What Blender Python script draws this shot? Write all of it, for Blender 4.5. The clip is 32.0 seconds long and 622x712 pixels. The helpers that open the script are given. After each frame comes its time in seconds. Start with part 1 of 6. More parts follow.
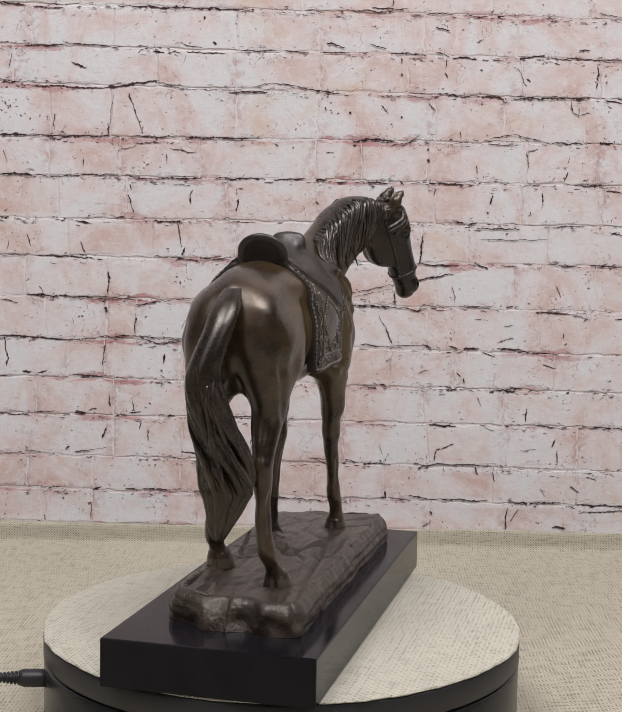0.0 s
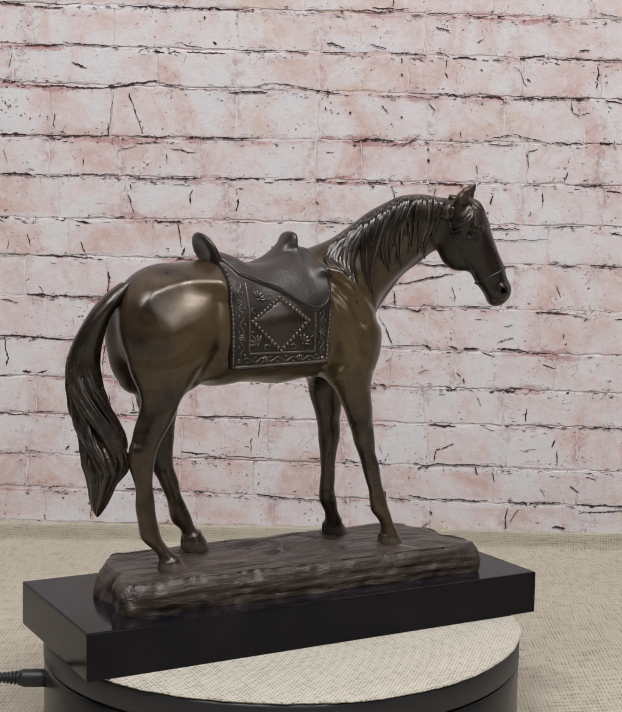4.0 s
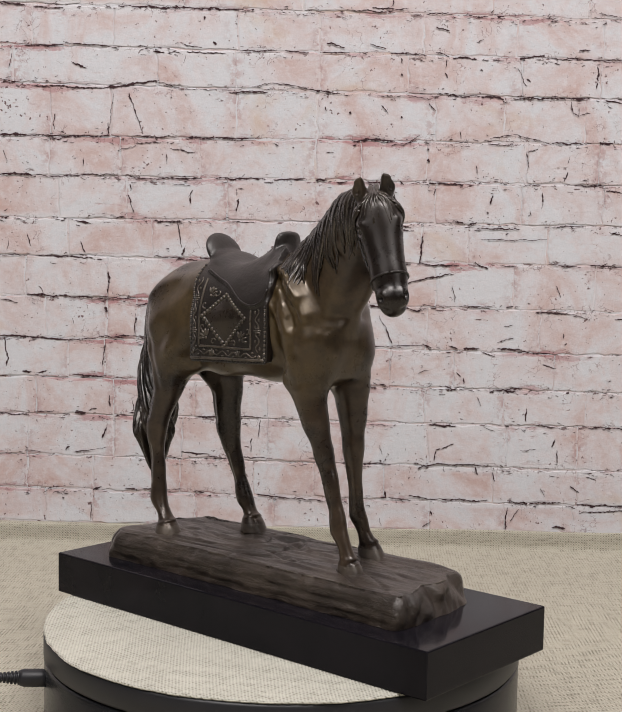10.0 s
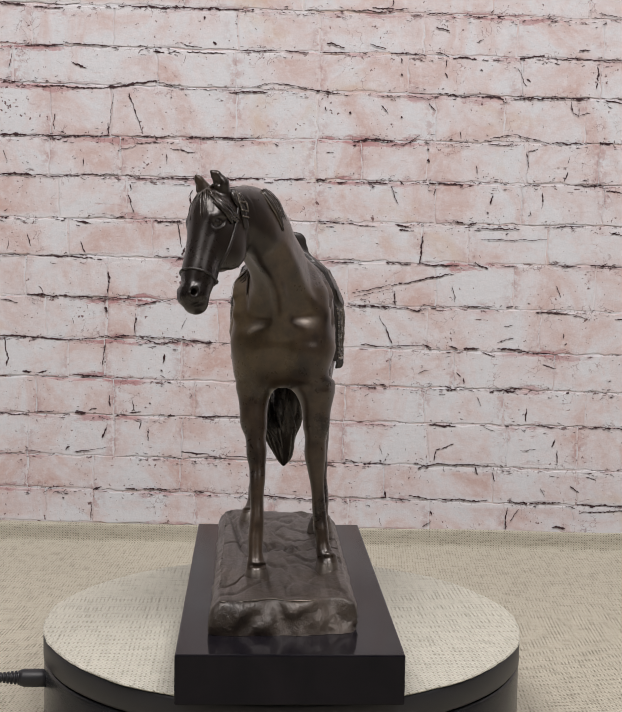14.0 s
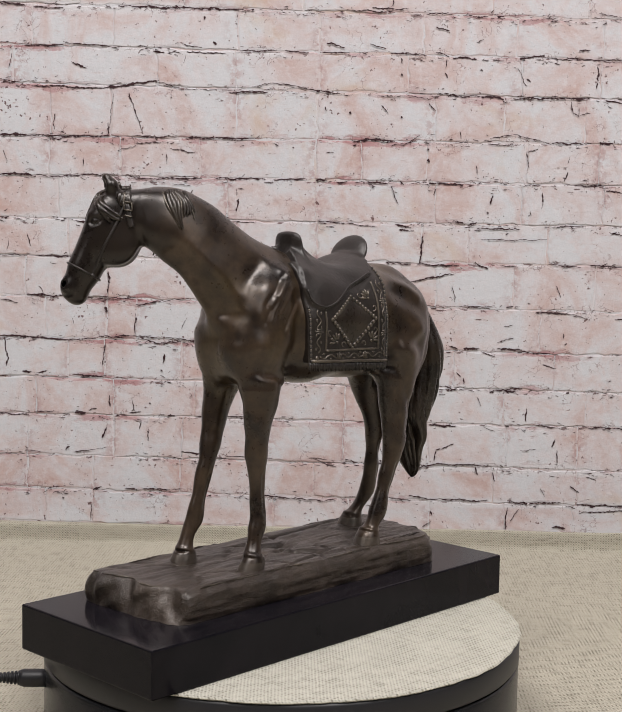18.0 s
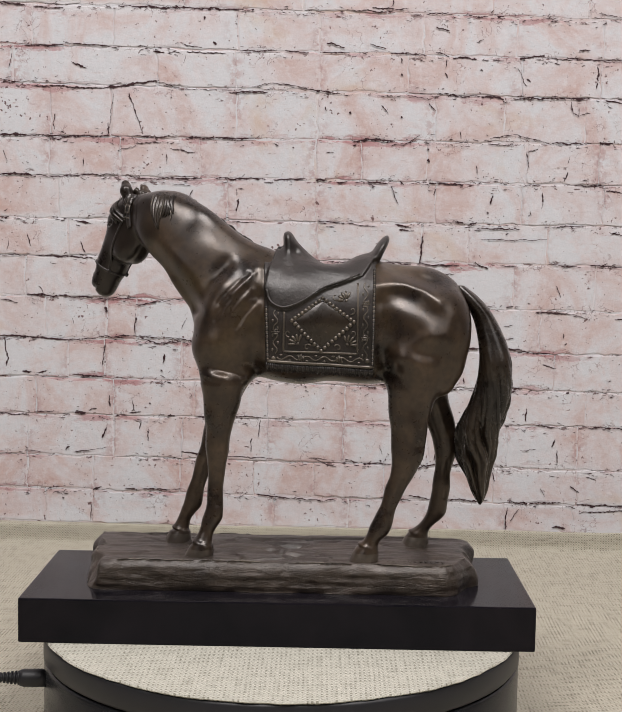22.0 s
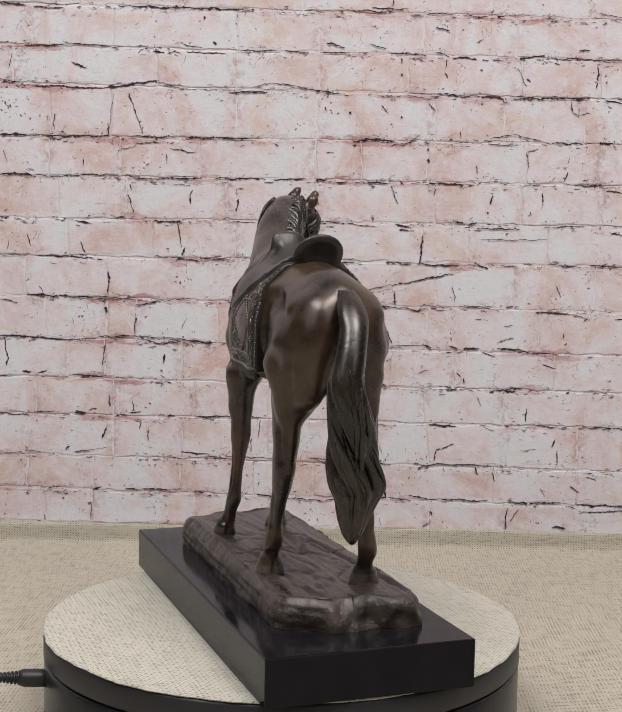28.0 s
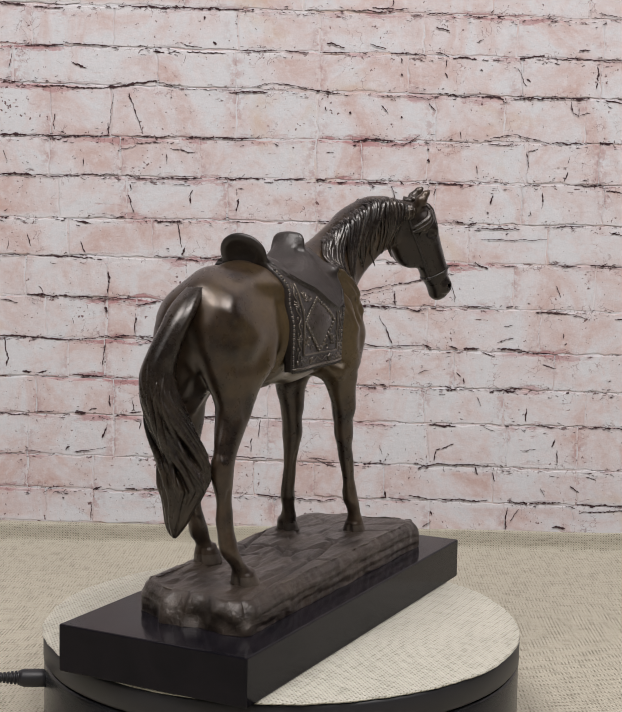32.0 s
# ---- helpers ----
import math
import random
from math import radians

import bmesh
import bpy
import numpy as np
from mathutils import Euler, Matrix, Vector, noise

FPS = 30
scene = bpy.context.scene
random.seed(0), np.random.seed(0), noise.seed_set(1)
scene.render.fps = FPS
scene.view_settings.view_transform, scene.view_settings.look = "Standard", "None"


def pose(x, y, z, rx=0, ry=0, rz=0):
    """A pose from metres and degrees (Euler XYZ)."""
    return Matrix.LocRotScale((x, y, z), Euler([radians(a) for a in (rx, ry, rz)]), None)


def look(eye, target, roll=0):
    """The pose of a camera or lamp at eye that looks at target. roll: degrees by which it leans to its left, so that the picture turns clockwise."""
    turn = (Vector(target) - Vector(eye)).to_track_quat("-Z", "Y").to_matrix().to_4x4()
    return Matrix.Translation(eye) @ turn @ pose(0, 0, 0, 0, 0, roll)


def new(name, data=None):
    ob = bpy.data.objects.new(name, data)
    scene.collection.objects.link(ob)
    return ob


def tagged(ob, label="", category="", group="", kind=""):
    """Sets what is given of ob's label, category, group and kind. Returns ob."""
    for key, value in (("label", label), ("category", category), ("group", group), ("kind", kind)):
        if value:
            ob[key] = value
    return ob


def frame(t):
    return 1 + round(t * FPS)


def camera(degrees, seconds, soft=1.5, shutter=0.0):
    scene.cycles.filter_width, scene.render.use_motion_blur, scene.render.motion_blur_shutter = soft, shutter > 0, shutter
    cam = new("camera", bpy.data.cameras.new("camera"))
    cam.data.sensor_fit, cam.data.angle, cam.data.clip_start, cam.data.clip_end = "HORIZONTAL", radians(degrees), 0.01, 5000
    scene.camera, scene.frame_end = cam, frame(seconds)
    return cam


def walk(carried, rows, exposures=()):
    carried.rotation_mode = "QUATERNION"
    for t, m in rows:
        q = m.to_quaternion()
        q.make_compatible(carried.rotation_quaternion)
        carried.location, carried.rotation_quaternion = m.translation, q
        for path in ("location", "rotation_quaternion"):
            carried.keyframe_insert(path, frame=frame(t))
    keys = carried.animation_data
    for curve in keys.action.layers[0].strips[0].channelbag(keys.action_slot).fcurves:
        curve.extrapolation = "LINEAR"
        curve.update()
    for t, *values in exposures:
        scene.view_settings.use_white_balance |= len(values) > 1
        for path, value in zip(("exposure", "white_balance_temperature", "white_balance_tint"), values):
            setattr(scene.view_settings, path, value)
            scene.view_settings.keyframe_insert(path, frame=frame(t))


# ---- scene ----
cam = camera(26.888, 32.0, soft=0.4)
EYE = (0.0, -0.6805, 0.2037)
AIM = (0.01883, 0.3195, 0.2037 - 0.09207)
walk(cam, [(0.0, look(EYE, AIM, 0.97)), (32.0, look(EYE, AIM, 0.97))])

# ---- light ----
world = bpy.data.worlds.new("room_air")
scene.world = world
world.use_nodes = True
world.node_tree.nodes["Background"].inputs[0].default_value = (0.9, 0.95, 1.0, 1)
world.node_tree.nodes["Background"].inputs[1].default_value = 0.1
scene.view_settings.exposure = 0.0


def area_lamp(name, eye, target, sx, sy, watts, colour):
    data = bpy.data.lights.new(name, "AREA")
    data.shape, data.size, data.size_y, data.energy, data.color = "ELLIPSE", sx, sy, watts, colour
    ob = new(name, data)
    ob.matrix_world = look(eye, target)
    return ob


area_lamp("ceiling_lamp", (-0.62, -0.85, 1.95), (0.0, 0.05, 0.05), 1.05, 0.7, 26.6, (1.03, 0.98, 0.965))
area_lamp("ceiling_lamp", (0.62, -0.85, 1.95), (0.0, 0.05, 0.05), 1.05, 0.7, 29.4, (1.03, 0.98, 0.965))

# two unseen fill lamps added in front for highlights on the flanks
area_lamp("front_fill", (-0.95, -1.2, 1.15), (0.0, 0.0, 0.1), 0.9, 0.9, 2.6, (1.03, 0.98, 0.965))
area_lamp("front_fill", (1.0, -1.2, 1.15), (0.0, 0.0, 0.1), 0.9, 0.9, 3.2, (1.03, 0.98, 0.965))

# ---- materials ----


def material(name, colour=(0.5, 0.5, 0.5), rough=0.5, metal=0.0, spec=0.5):
    m = bpy.data.materials.new(name)
    m.use_nodes = True
    b = m.node_tree.nodes["Principled BSDF"]
    b.inputs["Base Color"].default_value = (*colour, 1)
    b.inputs["Roughness"].default_value = rough
    b.inputs["Metallic"].default_value = metal
    b.inputs["Specular IOR Level"].default_value = spec
    return m


class Nodes:
    """Short hand for wiring a material."""

    def __init__(self, m):
        self.t = m.node_tree
        self.b = m.node_tree.nodes["Principled BSDF"]

    def add(self, kind, **settings):
        n = self.t.nodes.new(kind)
        for key, value in settings.items():
            n.inputs[key].default_value = value
        return n

    def wire(self, a, b):
        self.t.links.new(a, b)

    def coords(self, scale=(1, 1, 1), rot=(0, 0, 0), kind="Object"):
        c = self.t.nodes.new("ShaderNodeTexCoord")
        mp = self.add("ShaderNodeMapping", Scale=scale, Rotation=rot)
        self.wire(c.outputs[kind], mp.inputs["Vector"])
        return mp.outputs["Vector"]

    def noise(self, vec, scale, detail=4.0, rough=0.55, distort=0.0):
        n = self.add("ShaderNodeTexNoise", Scale=scale, Detail=detail, Roughness=rough, Distortion=distort)
        self.wire(vec, n.inputs["Vector"])
        return n.outputs["Fac"]

    def ramp(self, fac, stops):
        n = self.t.nodes.new("ShaderNodeValToRGB")
        e = n.color_ramp.elements
        while len(e) < len(stops):
            e.new(0.5)
        for i, (at, c) in enumerate(stops):
            e[i].position = at
            e[i].color = (*c, 1) if len(c) == 3 else c
        self.wire(fac, n.inputs["Fac"])
        return n.outputs["Color"]

    def grey(self, fac, a, b, lo=0.0, hi=1.0):
        n = self.t.nodes.new("ShaderNodeMapRange")
        n.inputs["From Min"].default_value, n.inputs["From Max"].default_value = a, b
        n.inputs["To Min"].default_value, n.inputs["To Max"].default_value = lo, hi
        self.wire(fac, n.inputs["Value"])
        return n.outputs["Result"]

    def mix(self, fac, a, b, mode="MIX"):
        n = self.t.nodes.new("ShaderNodeMix")
        n.data_type, n.blend_type = "RGBA", mode
        for i, v in ((0, fac), (6, a), (7, b)):
            if isinstance(v, (int, float)):
                n.inputs[i].default_value = v
            elif isinstance(v, tuple):
                n.inputs[i].default_value = (*v, 1)
            else:
                self.wire(v, n.inputs[i])
        return n.outputs[2]

    def calc(self, op, a, b=0.0):
        n = self.t.nodes.new("ShaderNodeMath")
        n.operation = op
        for i, v in ((0, a), (1, b)):
            if isinstance(v, (int, float)):
                n.inputs[i].default_value = v
            else:
                self.wire(v, n.inputs[i])
        return n.outputs[0]

    def bump(self, height, strength, dist):
        n = self.add("ShaderNodeBump", Strength=strength, Distance=dist)
        self.wire(height, n.inputs["Height"])
        self.wire(n.outputs["Normal"], self.b.inputs["Normal"])

    def colour(self, c):
        self.wire(c, self.b.inputs["Base Color"])

    def rough(self, c):
        self.wire(c, self.b.inputs["Roughness"])


def bronze(name, dark, light, rough, bump_scale, bump_amount, metal=0.3, lit_gold=None):
    m = material(name, dark, rough, metal)
    n = Nodes(m)
    v = n.coords()
    big = n.noise(v, 34.0, 4.0, 0.6)
    fine = n.noise(v, 420.0, 5.0, 0.6)
    cloud = n.calc("ADD", n.calc("MULTIPLY", big, 0.7), n.calc("MULTIPLY", n.noise(v, 110.0, 4.0, 0.65, 0.6), 0.3))
    c = n.ramp(cloud, [(0.38, dark), (0.62, light)])
    if lit_gold:
        # golden tone and lit glow of the barrel and haunches, put into the colour
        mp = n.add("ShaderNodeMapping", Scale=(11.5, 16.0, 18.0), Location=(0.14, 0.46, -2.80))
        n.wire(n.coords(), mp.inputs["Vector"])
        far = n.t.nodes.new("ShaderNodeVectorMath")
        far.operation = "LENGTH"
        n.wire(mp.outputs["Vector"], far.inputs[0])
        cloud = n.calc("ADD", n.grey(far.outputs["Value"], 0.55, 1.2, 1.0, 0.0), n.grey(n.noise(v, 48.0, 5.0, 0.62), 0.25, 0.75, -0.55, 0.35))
        c = n.mix(n.grey(cloud, 0.25, 1.15), c, lit_gold)
        # darker over the head
        mp = n.add("ShaderNodeMapping", Scale=(22.0, 18.0, 17.0), Location=(-2.27, 0.5, -3.45))
        n.wire(n.coords(), mp.inputs["Vector"])
        far = n.t.nodes.new("ShaderNodeVectorMath")
        far.operation = "LENGTH"
        n.wire(mp.outputs["Vector"], far.inputs[0])
        c = n.mix(n.grey(n.calc("ADD", far.outputs["Value"], n.grey(big, 0.3, 0.7, -0.2, 0.2)), 0.6, 1.0, 0.8, 0.0), c, tuple(0.8 * k for k in dark))
    n.colour(n.mix(n.grey(fine, 0.45, 0.75, 0.0, 0.4), c, tuple(0.5 * k for k in dark)))
    n.rough(n.calc("ADD", n.grey(big, 0.3, 0.7, rough - 0.05, rough + 0.06), n.grey(fine, 0.3, 0.7, -0.04, 0.06)))
    n.b.inputs["Specular IOR Level"].default_value = 0.6
    n.b.inputs["Coat Weight"].default_value = 0.25
    n.b.inputs["Coat Roughness"].default_value = 0.32
    n.bump(n.noise(v, bump_scale, 4.0), 0.5, bump_amount)
    return m


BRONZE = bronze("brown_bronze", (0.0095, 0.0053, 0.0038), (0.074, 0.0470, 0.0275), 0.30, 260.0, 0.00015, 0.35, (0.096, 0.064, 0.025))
BRONZE_HAIR = bronze("dark_bronze_hair", (0.0070, 0.0045, 0.0035), (0.034, 0.0230, 0.0140), 0.27, 500.0, 0.0002, 0.3)
BRONZE_TACK = bronze("dark_bronze_leather", (0.0085, 0.0058, 0.0046), (0.021, 0.0144, 0.0114), 0.42, 520.0, 0.0005, 0.2)
# worn relief of the tack; also pale strands painted as highlights on the hair
BRONZE_RUB_GLINT = bronze("rubbed_and_glint_bronze", (0.06, 0.05, 0.04), (0.15, 0.125, 0.098), 0.3, 700.0, 0.0003, 0.5)
BRONZE_HOOF = bronze("scuffed_bronze_hoof", (0.035, 0.0270, 0.0210), (0.120, 0.095, 0.072), 0.38, 420.0, 0.0006, 0.35)


def make_ground_bronze():
    m = bronze("weathered_bronze", (0.022, 0.0158, 0.0122), (0.061, 0.0445, 0.033), 0.36, 300.0, 0.001, 0.25)
    n = Nodes(m)
    v = n.coords((0.25, 1.0, 1.0))
    grain = n.noise(v, 330.0, 6.0, 0.65, 0.6)
    lump = n.noise(n.coords(), 150.0, 5.0)
    old = n.b.inputs["Base Color"].links[0].from_socket
    n.colour(n.mix(n.grey(grain, 0.52, 0.75, 0.0, 0.45), old, (0.09, 0.072, 0.055)))
    n.bump(n.calc("ADD", grain, n.calc("MULTIPLY", lump, 0.5)), 0.8, 0.0012)
    return m


BRONZE_GROUND = make_ground_bronze()


def make_marble():
    m = material("black_marble", (0.004, 0.0042, 0.006), 0.1, 0.0, 0.13)
    n = Nodes(m)
    v = n.coords()
    c = n.ramp(n.noise(v, 30.0, 6.0, 0.6, 1.0), [(0.3, (0.0050, 0.0050, 0.0070)), (0.75, (0.0115, 0.0095, 0.0125))])
    n.colour(c)
    n.rough(n.grey(n.noise(v, 60.0, 4.0), 0.3, 0.7, 0.08, 0.16))
    return m


MARBLE = make_marble()


def make_burlap(name, light, dark, pitch, turn=0.0):
    """Plain weave: two sets of uneven yarns with small dark gaps between them."""
    m = material(name, light, 0.95, 0.0, 0.1)
    n = Nodes(m)
    v = n.coords(rot=(0, 0, turn))
    split = n.t.nodes.new("ShaderNodeSeparateXYZ")
    n.wire(v, split.inputs[0])
    k = 2 * math.pi / pitch
    drift = n.grey(n.noise(v, 7.0, 2.0), 0.0, 1.0, -5.0, 5.0)
    jit = n.grey(n.noise(v, 160.0, 2.0), 0.0, 1.0, -1.0, 1.0)
    wob = n.calc("ADD", drift, jit)
    wob2 = n.calc("ADD", n.calc("MULTIPLY", drift, 0.8), n.grey(n.noise(v, 210.0, 2.0), 0.0, 1.0, -1.5, 1.5))
    sx = n.calc("SINE", n.calc("ADD", n.calc("MULTIPLY", split.outputs[0], k), wob))
    sy = n.calc("SINE", n.calc("ADD", n.calc("MULTIPLY", n.calc("ADD", split.outputs[1], split.outputs[2]), k), wob2))
    hole = n.calc("MULTIPLY", n.grey(sx, -0.1, 1.0), n.grey(sy, -0.1, 1.0))
    slub = n.noise(n.coords((0.15, 1.0, 1.0), (0, 0, turn)), 420.0, 2.0)
    slub2 = n.noise(n.coords((1.0, 0.15, 1.0), (0, 0, turn)), 420.0, 2.0)
    thick = n.calc("ADD", slub, slub2)
    gap = n.grey(n.calc("ADD", hole, n.grey(thick, 0.8, 1.2, -0.36, 0.36)), 0.2, 0.95)
    fibre = n.noise(v, 1500.0, 3.0)
    base = n.mix(n.grey(n.noise(v, 9.0, 4.0), 0.3, 0.7), light, tuple(0.92 * q for q in light))
    base = n.mix(n.grey(thick, 0.85, 1.2, 0.0, 0.35), base, tuple(0.72 * q for q in light))
    base = n.mix(n.grey(fibre, 0.35, 0.75, 0.0, 0.3), base, tuple(0.68 * q for q in light))
    over = n.calc("MULTIPLY", sx, sy)
    base = n.mix(n.grey(over, -0.7, 0.7, 0.0, 0.55), base, tuple(0.62 * q for q in light))
    n.colour(n.mix(gap, base, dark))
    n.bump(n.calc("SUBTRACT", n.calc("ADD", n.calc("MULTIPLY", fibre, 0.3), n.calc("MULTIPLY", over, -0.3)), gap), 0.7, 0.0006)
    return m


BURLAP = make_burlap("burlap", (0.525, 0.493, 0.405), (0.185, 0.165, 0.125), 0.0022, 0.06)
BURLAP_TOP = make_burlap("pale_burlap", (0.60, 0.585, 0.508), (0.29, 0.275, 0.223), 0.0022)
PLASTIC = material("dark_grey_plastic", (0.011, 0.0115, 0.013), 0.26, 0.0, 0.3)
PLASTIC_BLACK = material("black_rubber", (0.012, 0.012, 0.015), 0.45)
# for the added room out of view; dark so that it bounces little light
UNSEEN_GREY = material("unseen_grey", (0.09, 0.09, 0.093), 0.9)


def make_brick(name, seed, mortar=False):
    m = material(name, (0.6, 0.5, 0.48), 0.85, 0.0, 0.2)
    n = Nodes(m)
    g = n.t.nodes.new("ShaderNodeNewGeometry")
    mp = n.add("ShaderNodeMapping", Location=(seed, seed * 0.7, 0))
    n.wire(g.outputs["Position"], mp.inputs["Vector"])
    v = mp.outputs["Vector"]
    wide = n.add("ShaderNodeMapping", Scale=(0.35, 1, 1))
    n.wire(v, wide.inputs["Vector"])
    info = n.t.nodes.new("ShaderNodeObjectInfo")
    patch = n.noise(v, 19.0, 7.0, 0.66, 0.9)
    patch = n.calc("ADD", patch, n.grey(info.outputs["Random"], 0.0, 1.0, -0.05, 0.05))
    c = n.ramp(patch, [(0.40, (0.61, 0.618, 0.65)), (0.48, (0.61, 0.575, 0.595)), (0.57, (0.585, 0.50, 0.50)), (0.70, (0.53, 0.385, 0.36))])
    # tan stains and chalky white rubbed over
    c = n.mix(n.grey(n.noise(v, 10.5, 5.0, 0.6, 0.4), 0.60, 0.72, 0.0, 0.7), c, (0.56, 0.43, 0.33))
    fine = n.noise(v, 120.0, 8.0, 0.7)
    c = n.mix(n.grey(fine, 0.5, 0.68, 0.0, 0.65), c, (0.66, 0.64, 0.665))
    grit = n.noise(wide.outputs["Vector"], 420.0, 6.0, 0.7)
    c = n.mix(n.grey(grit, 0.56, 0.7, 0.0, 0.3), c, (0.42, 0.27, 0.25))
    # bare red brick along the rims
    co = n.t.nodes.new("ShaderNodeTexCoord")
    sp = n.t.nodes.new("ShaderNodeSeparateXYZ")
    n.wire(co.outputs["Generated"], sp.inputs[0])
    rim = n.grey(n.calc("ABSOLUTE", n.calc("SUBTRACT", sp.outputs[2], 0.47)), 0.26, 0.5)
    torn = n.noise(wide.outputs["Vector"], 95.0, 7.0, 0.72)
    where = n.noise(v, 12.0, 2.0)
    red = n.calc("MULTIPLY", n.grey(n.calc("ADD", n.calc("MULTIPLY", rim, 0.26), torn), 0.635, 0.73), n.calc("MULTIPLY", n.grey(where, 0.42, 0.58), n.grey(n.noise(v, 5.5, 2.0), 0.40, 0.56, 0.25, 1.0)))
    c = n.mix(n.calc("MULTIPLY", red, 0.0 if mortar else 0.85), c, (0.42, 0.215, 0.225))
    # crumbled red patches beside the upright joints, and whitewash smeared over the bed joints
    ends = n.grey(n.calc("ABSOLUTE", n.calc("SUBTRACT", sp.outputs[0], 0.5)), 0.36, 0.5)
    crumb = n.calc("MULTIPLY", n.calc("MULTIPLY", ends, n.grey(n.noise(v, 24.0, 3.0), 0.45, 0.54)), n.grey(n.noise(v, 190.0, 5.0, 0.7), 0.46, 0.56))
    c = n.mix(n.calc("MULTIPLY", crumb, 0.0 if mortar else 0.7), c, (0.40, 0.25, 0.25))
    smear = n.calc("MULTIPLY", n.grey(rim, 0.15, 0.6), n.grey(n.calc("ADD", n.noise(wide.outputs["Vector"], 13.0, 4.0), n.grey(n.noise(v, 70.0, 4.0), 0.0, 1.0, -0.08, 0.08)), 0.50, 0.58))
    c = n.mix(n.calc("MULTIPLY", smear, 0.9), c, (0.64, 0.63, 0.655))
    dark = n.grey(n.calc("ADD", n.calc("MULTIPLY", rim, 0.10), n.noise(wide.outputs["Vector"], 210.0, 5.0, 0.65)), 0.69, 0.74)
    c = n.mix(n.calc("MULTIPLY", dark, 0.8), c, (0.11, 0.055, 0.055))
    bend = n.add("ShaderNodeTexNoise", Scale=140.0, Detail=3.0)
    n.wire(v, bend.inputs["Vector"])
    cell = n.add("ShaderNodeTexVoronoi", Scale=105.0)
    cell.feature = "DISTANCE_TO_EDGE"
    n.wire(n.mix(0.012, v, bend.outputs["Color"], "ADD"), cell.inputs["Vector"])
    web = n.calc("MULTIPLY", n.grey(cell.outputs["Distance"], 0.012, 0.035, 1.0, 0.0), n.grey(n.calc("ADD", n.calc("MULTIPLY", rim, 0.12), n.noise(v, 38.0, 4.0, 0.65)), 0.58, 0.66))
    c = n.mix(n.calc("MULTIPLY", web, 0.55), c, (0.16, 0.075, 0.075))
    speck = n.calc("ADD", n.noise(v, 330.0, 3.0, 0.5), n.grey(n.noise(v, 30.0, 4.0, 0.6), 0.52, 0.72, 0.0, 0.13))
    c = n.mix(n.grey(speck, 0.71, 0.76, 0.0, 0.9), c, (0.12, 0.06, 0.06))
    n.colour(c)
    n.bump(n.calc("SUBTRACT", n.calc("ADD", n.noise(v, 90.0, 8.0, 0.68), n.calc("MULTIPLY", torn, 0.35)), n.calc("ADD", dark, n.calc("MULTIPLY", red, 0.5))), 0.5, 0.0017)
    return m


BRICK = make_brick("whitewashed_brick", 0.0)
MORTAR = make_brick("whitewashed_mortar", 3.1, True)
CRACK = material("dark_crack", (0.042, 0.018, 0.022), 0.95)

# ---- mesh tools ----


def mesh(name, verts, faces, mats, slots=None, smooth=False):
    me = bpy.data.meshes.new(name)
    me.from_pydata(verts, [], faces)
    for m in mats:
        me.materials.append(m)
    if slots is not None:
        me.polygons.foreach_set("material_index", np.asarray(slots, np.int32))
    me.polygons.foreach_set("use_smooth", np.full(len(me.polygons), smooth))
    me.update()
    return me


def part(name, bm, mat, parent=None, label="", smooth=False):
    me = bpy.data.meshes.new(name)
    bm.to_mesh(me)
    bm.free()
    me.materials.append(mat)
    me.polygons.foreach_set("use_smooth", np.full(len(me.polygons), smooth))
    ob = new(name, me)
    ob.parent = parent
    return tagged(ob, label)


def box_bm(lo, hi, bevel=0.0, seg=2):
    bm = bmesh.new()
    bmesh.ops.create_cube(bm, size=1)
    for v in bm.verts:
        v.co = [lo[i] if v.co[i] < 0 else hi[i] for i in range(3)]
    if bevel:
        bmesh.ops.bevel(bm, geom=bm.edges[:], offset=bevel, segments=seg, affect="EDGES", profile=0.5)
    return bm


def lathe_bm(profile, n=96, wobble=None):
    """Turn a profile of (radius, z) about z; the ends close at the axis when radius is 0."""
    bm = bmesh.new()
    rings = []
    for r, z in profile:
        if r == 0:
            rings.append([bm.verts.new((0, 0, z))])
        else:
            rings.append([bm.verts.new(((r + (wobble(i / n, z) if wobble else 0)) * math.cos(2 * math.pi * i / n),
                                        (r + (wobble(i / n, z) if wobble else 0)) * math.sin(2 * math.pi * i / n), z)) for i in range(n)])
    for a, b in zip(rings, rings[1:]):
        for i in range(n):
            j = (i + 1) % n
            if len(a) == 1:
                bm.faces.new((a[0], b[i], b[j]))
            elif len(b) == 1:
                bm.faces.new((a[i], a[j], b[0]))
            else:
                bm.faces.new((a[i], a[j], b[j], b[i]))
    bmesh.ops.recalc_face_normals(bm, faces=bm.faces[:])
    return bm


# ---- clay: a sculpting grid for the cast horse ----


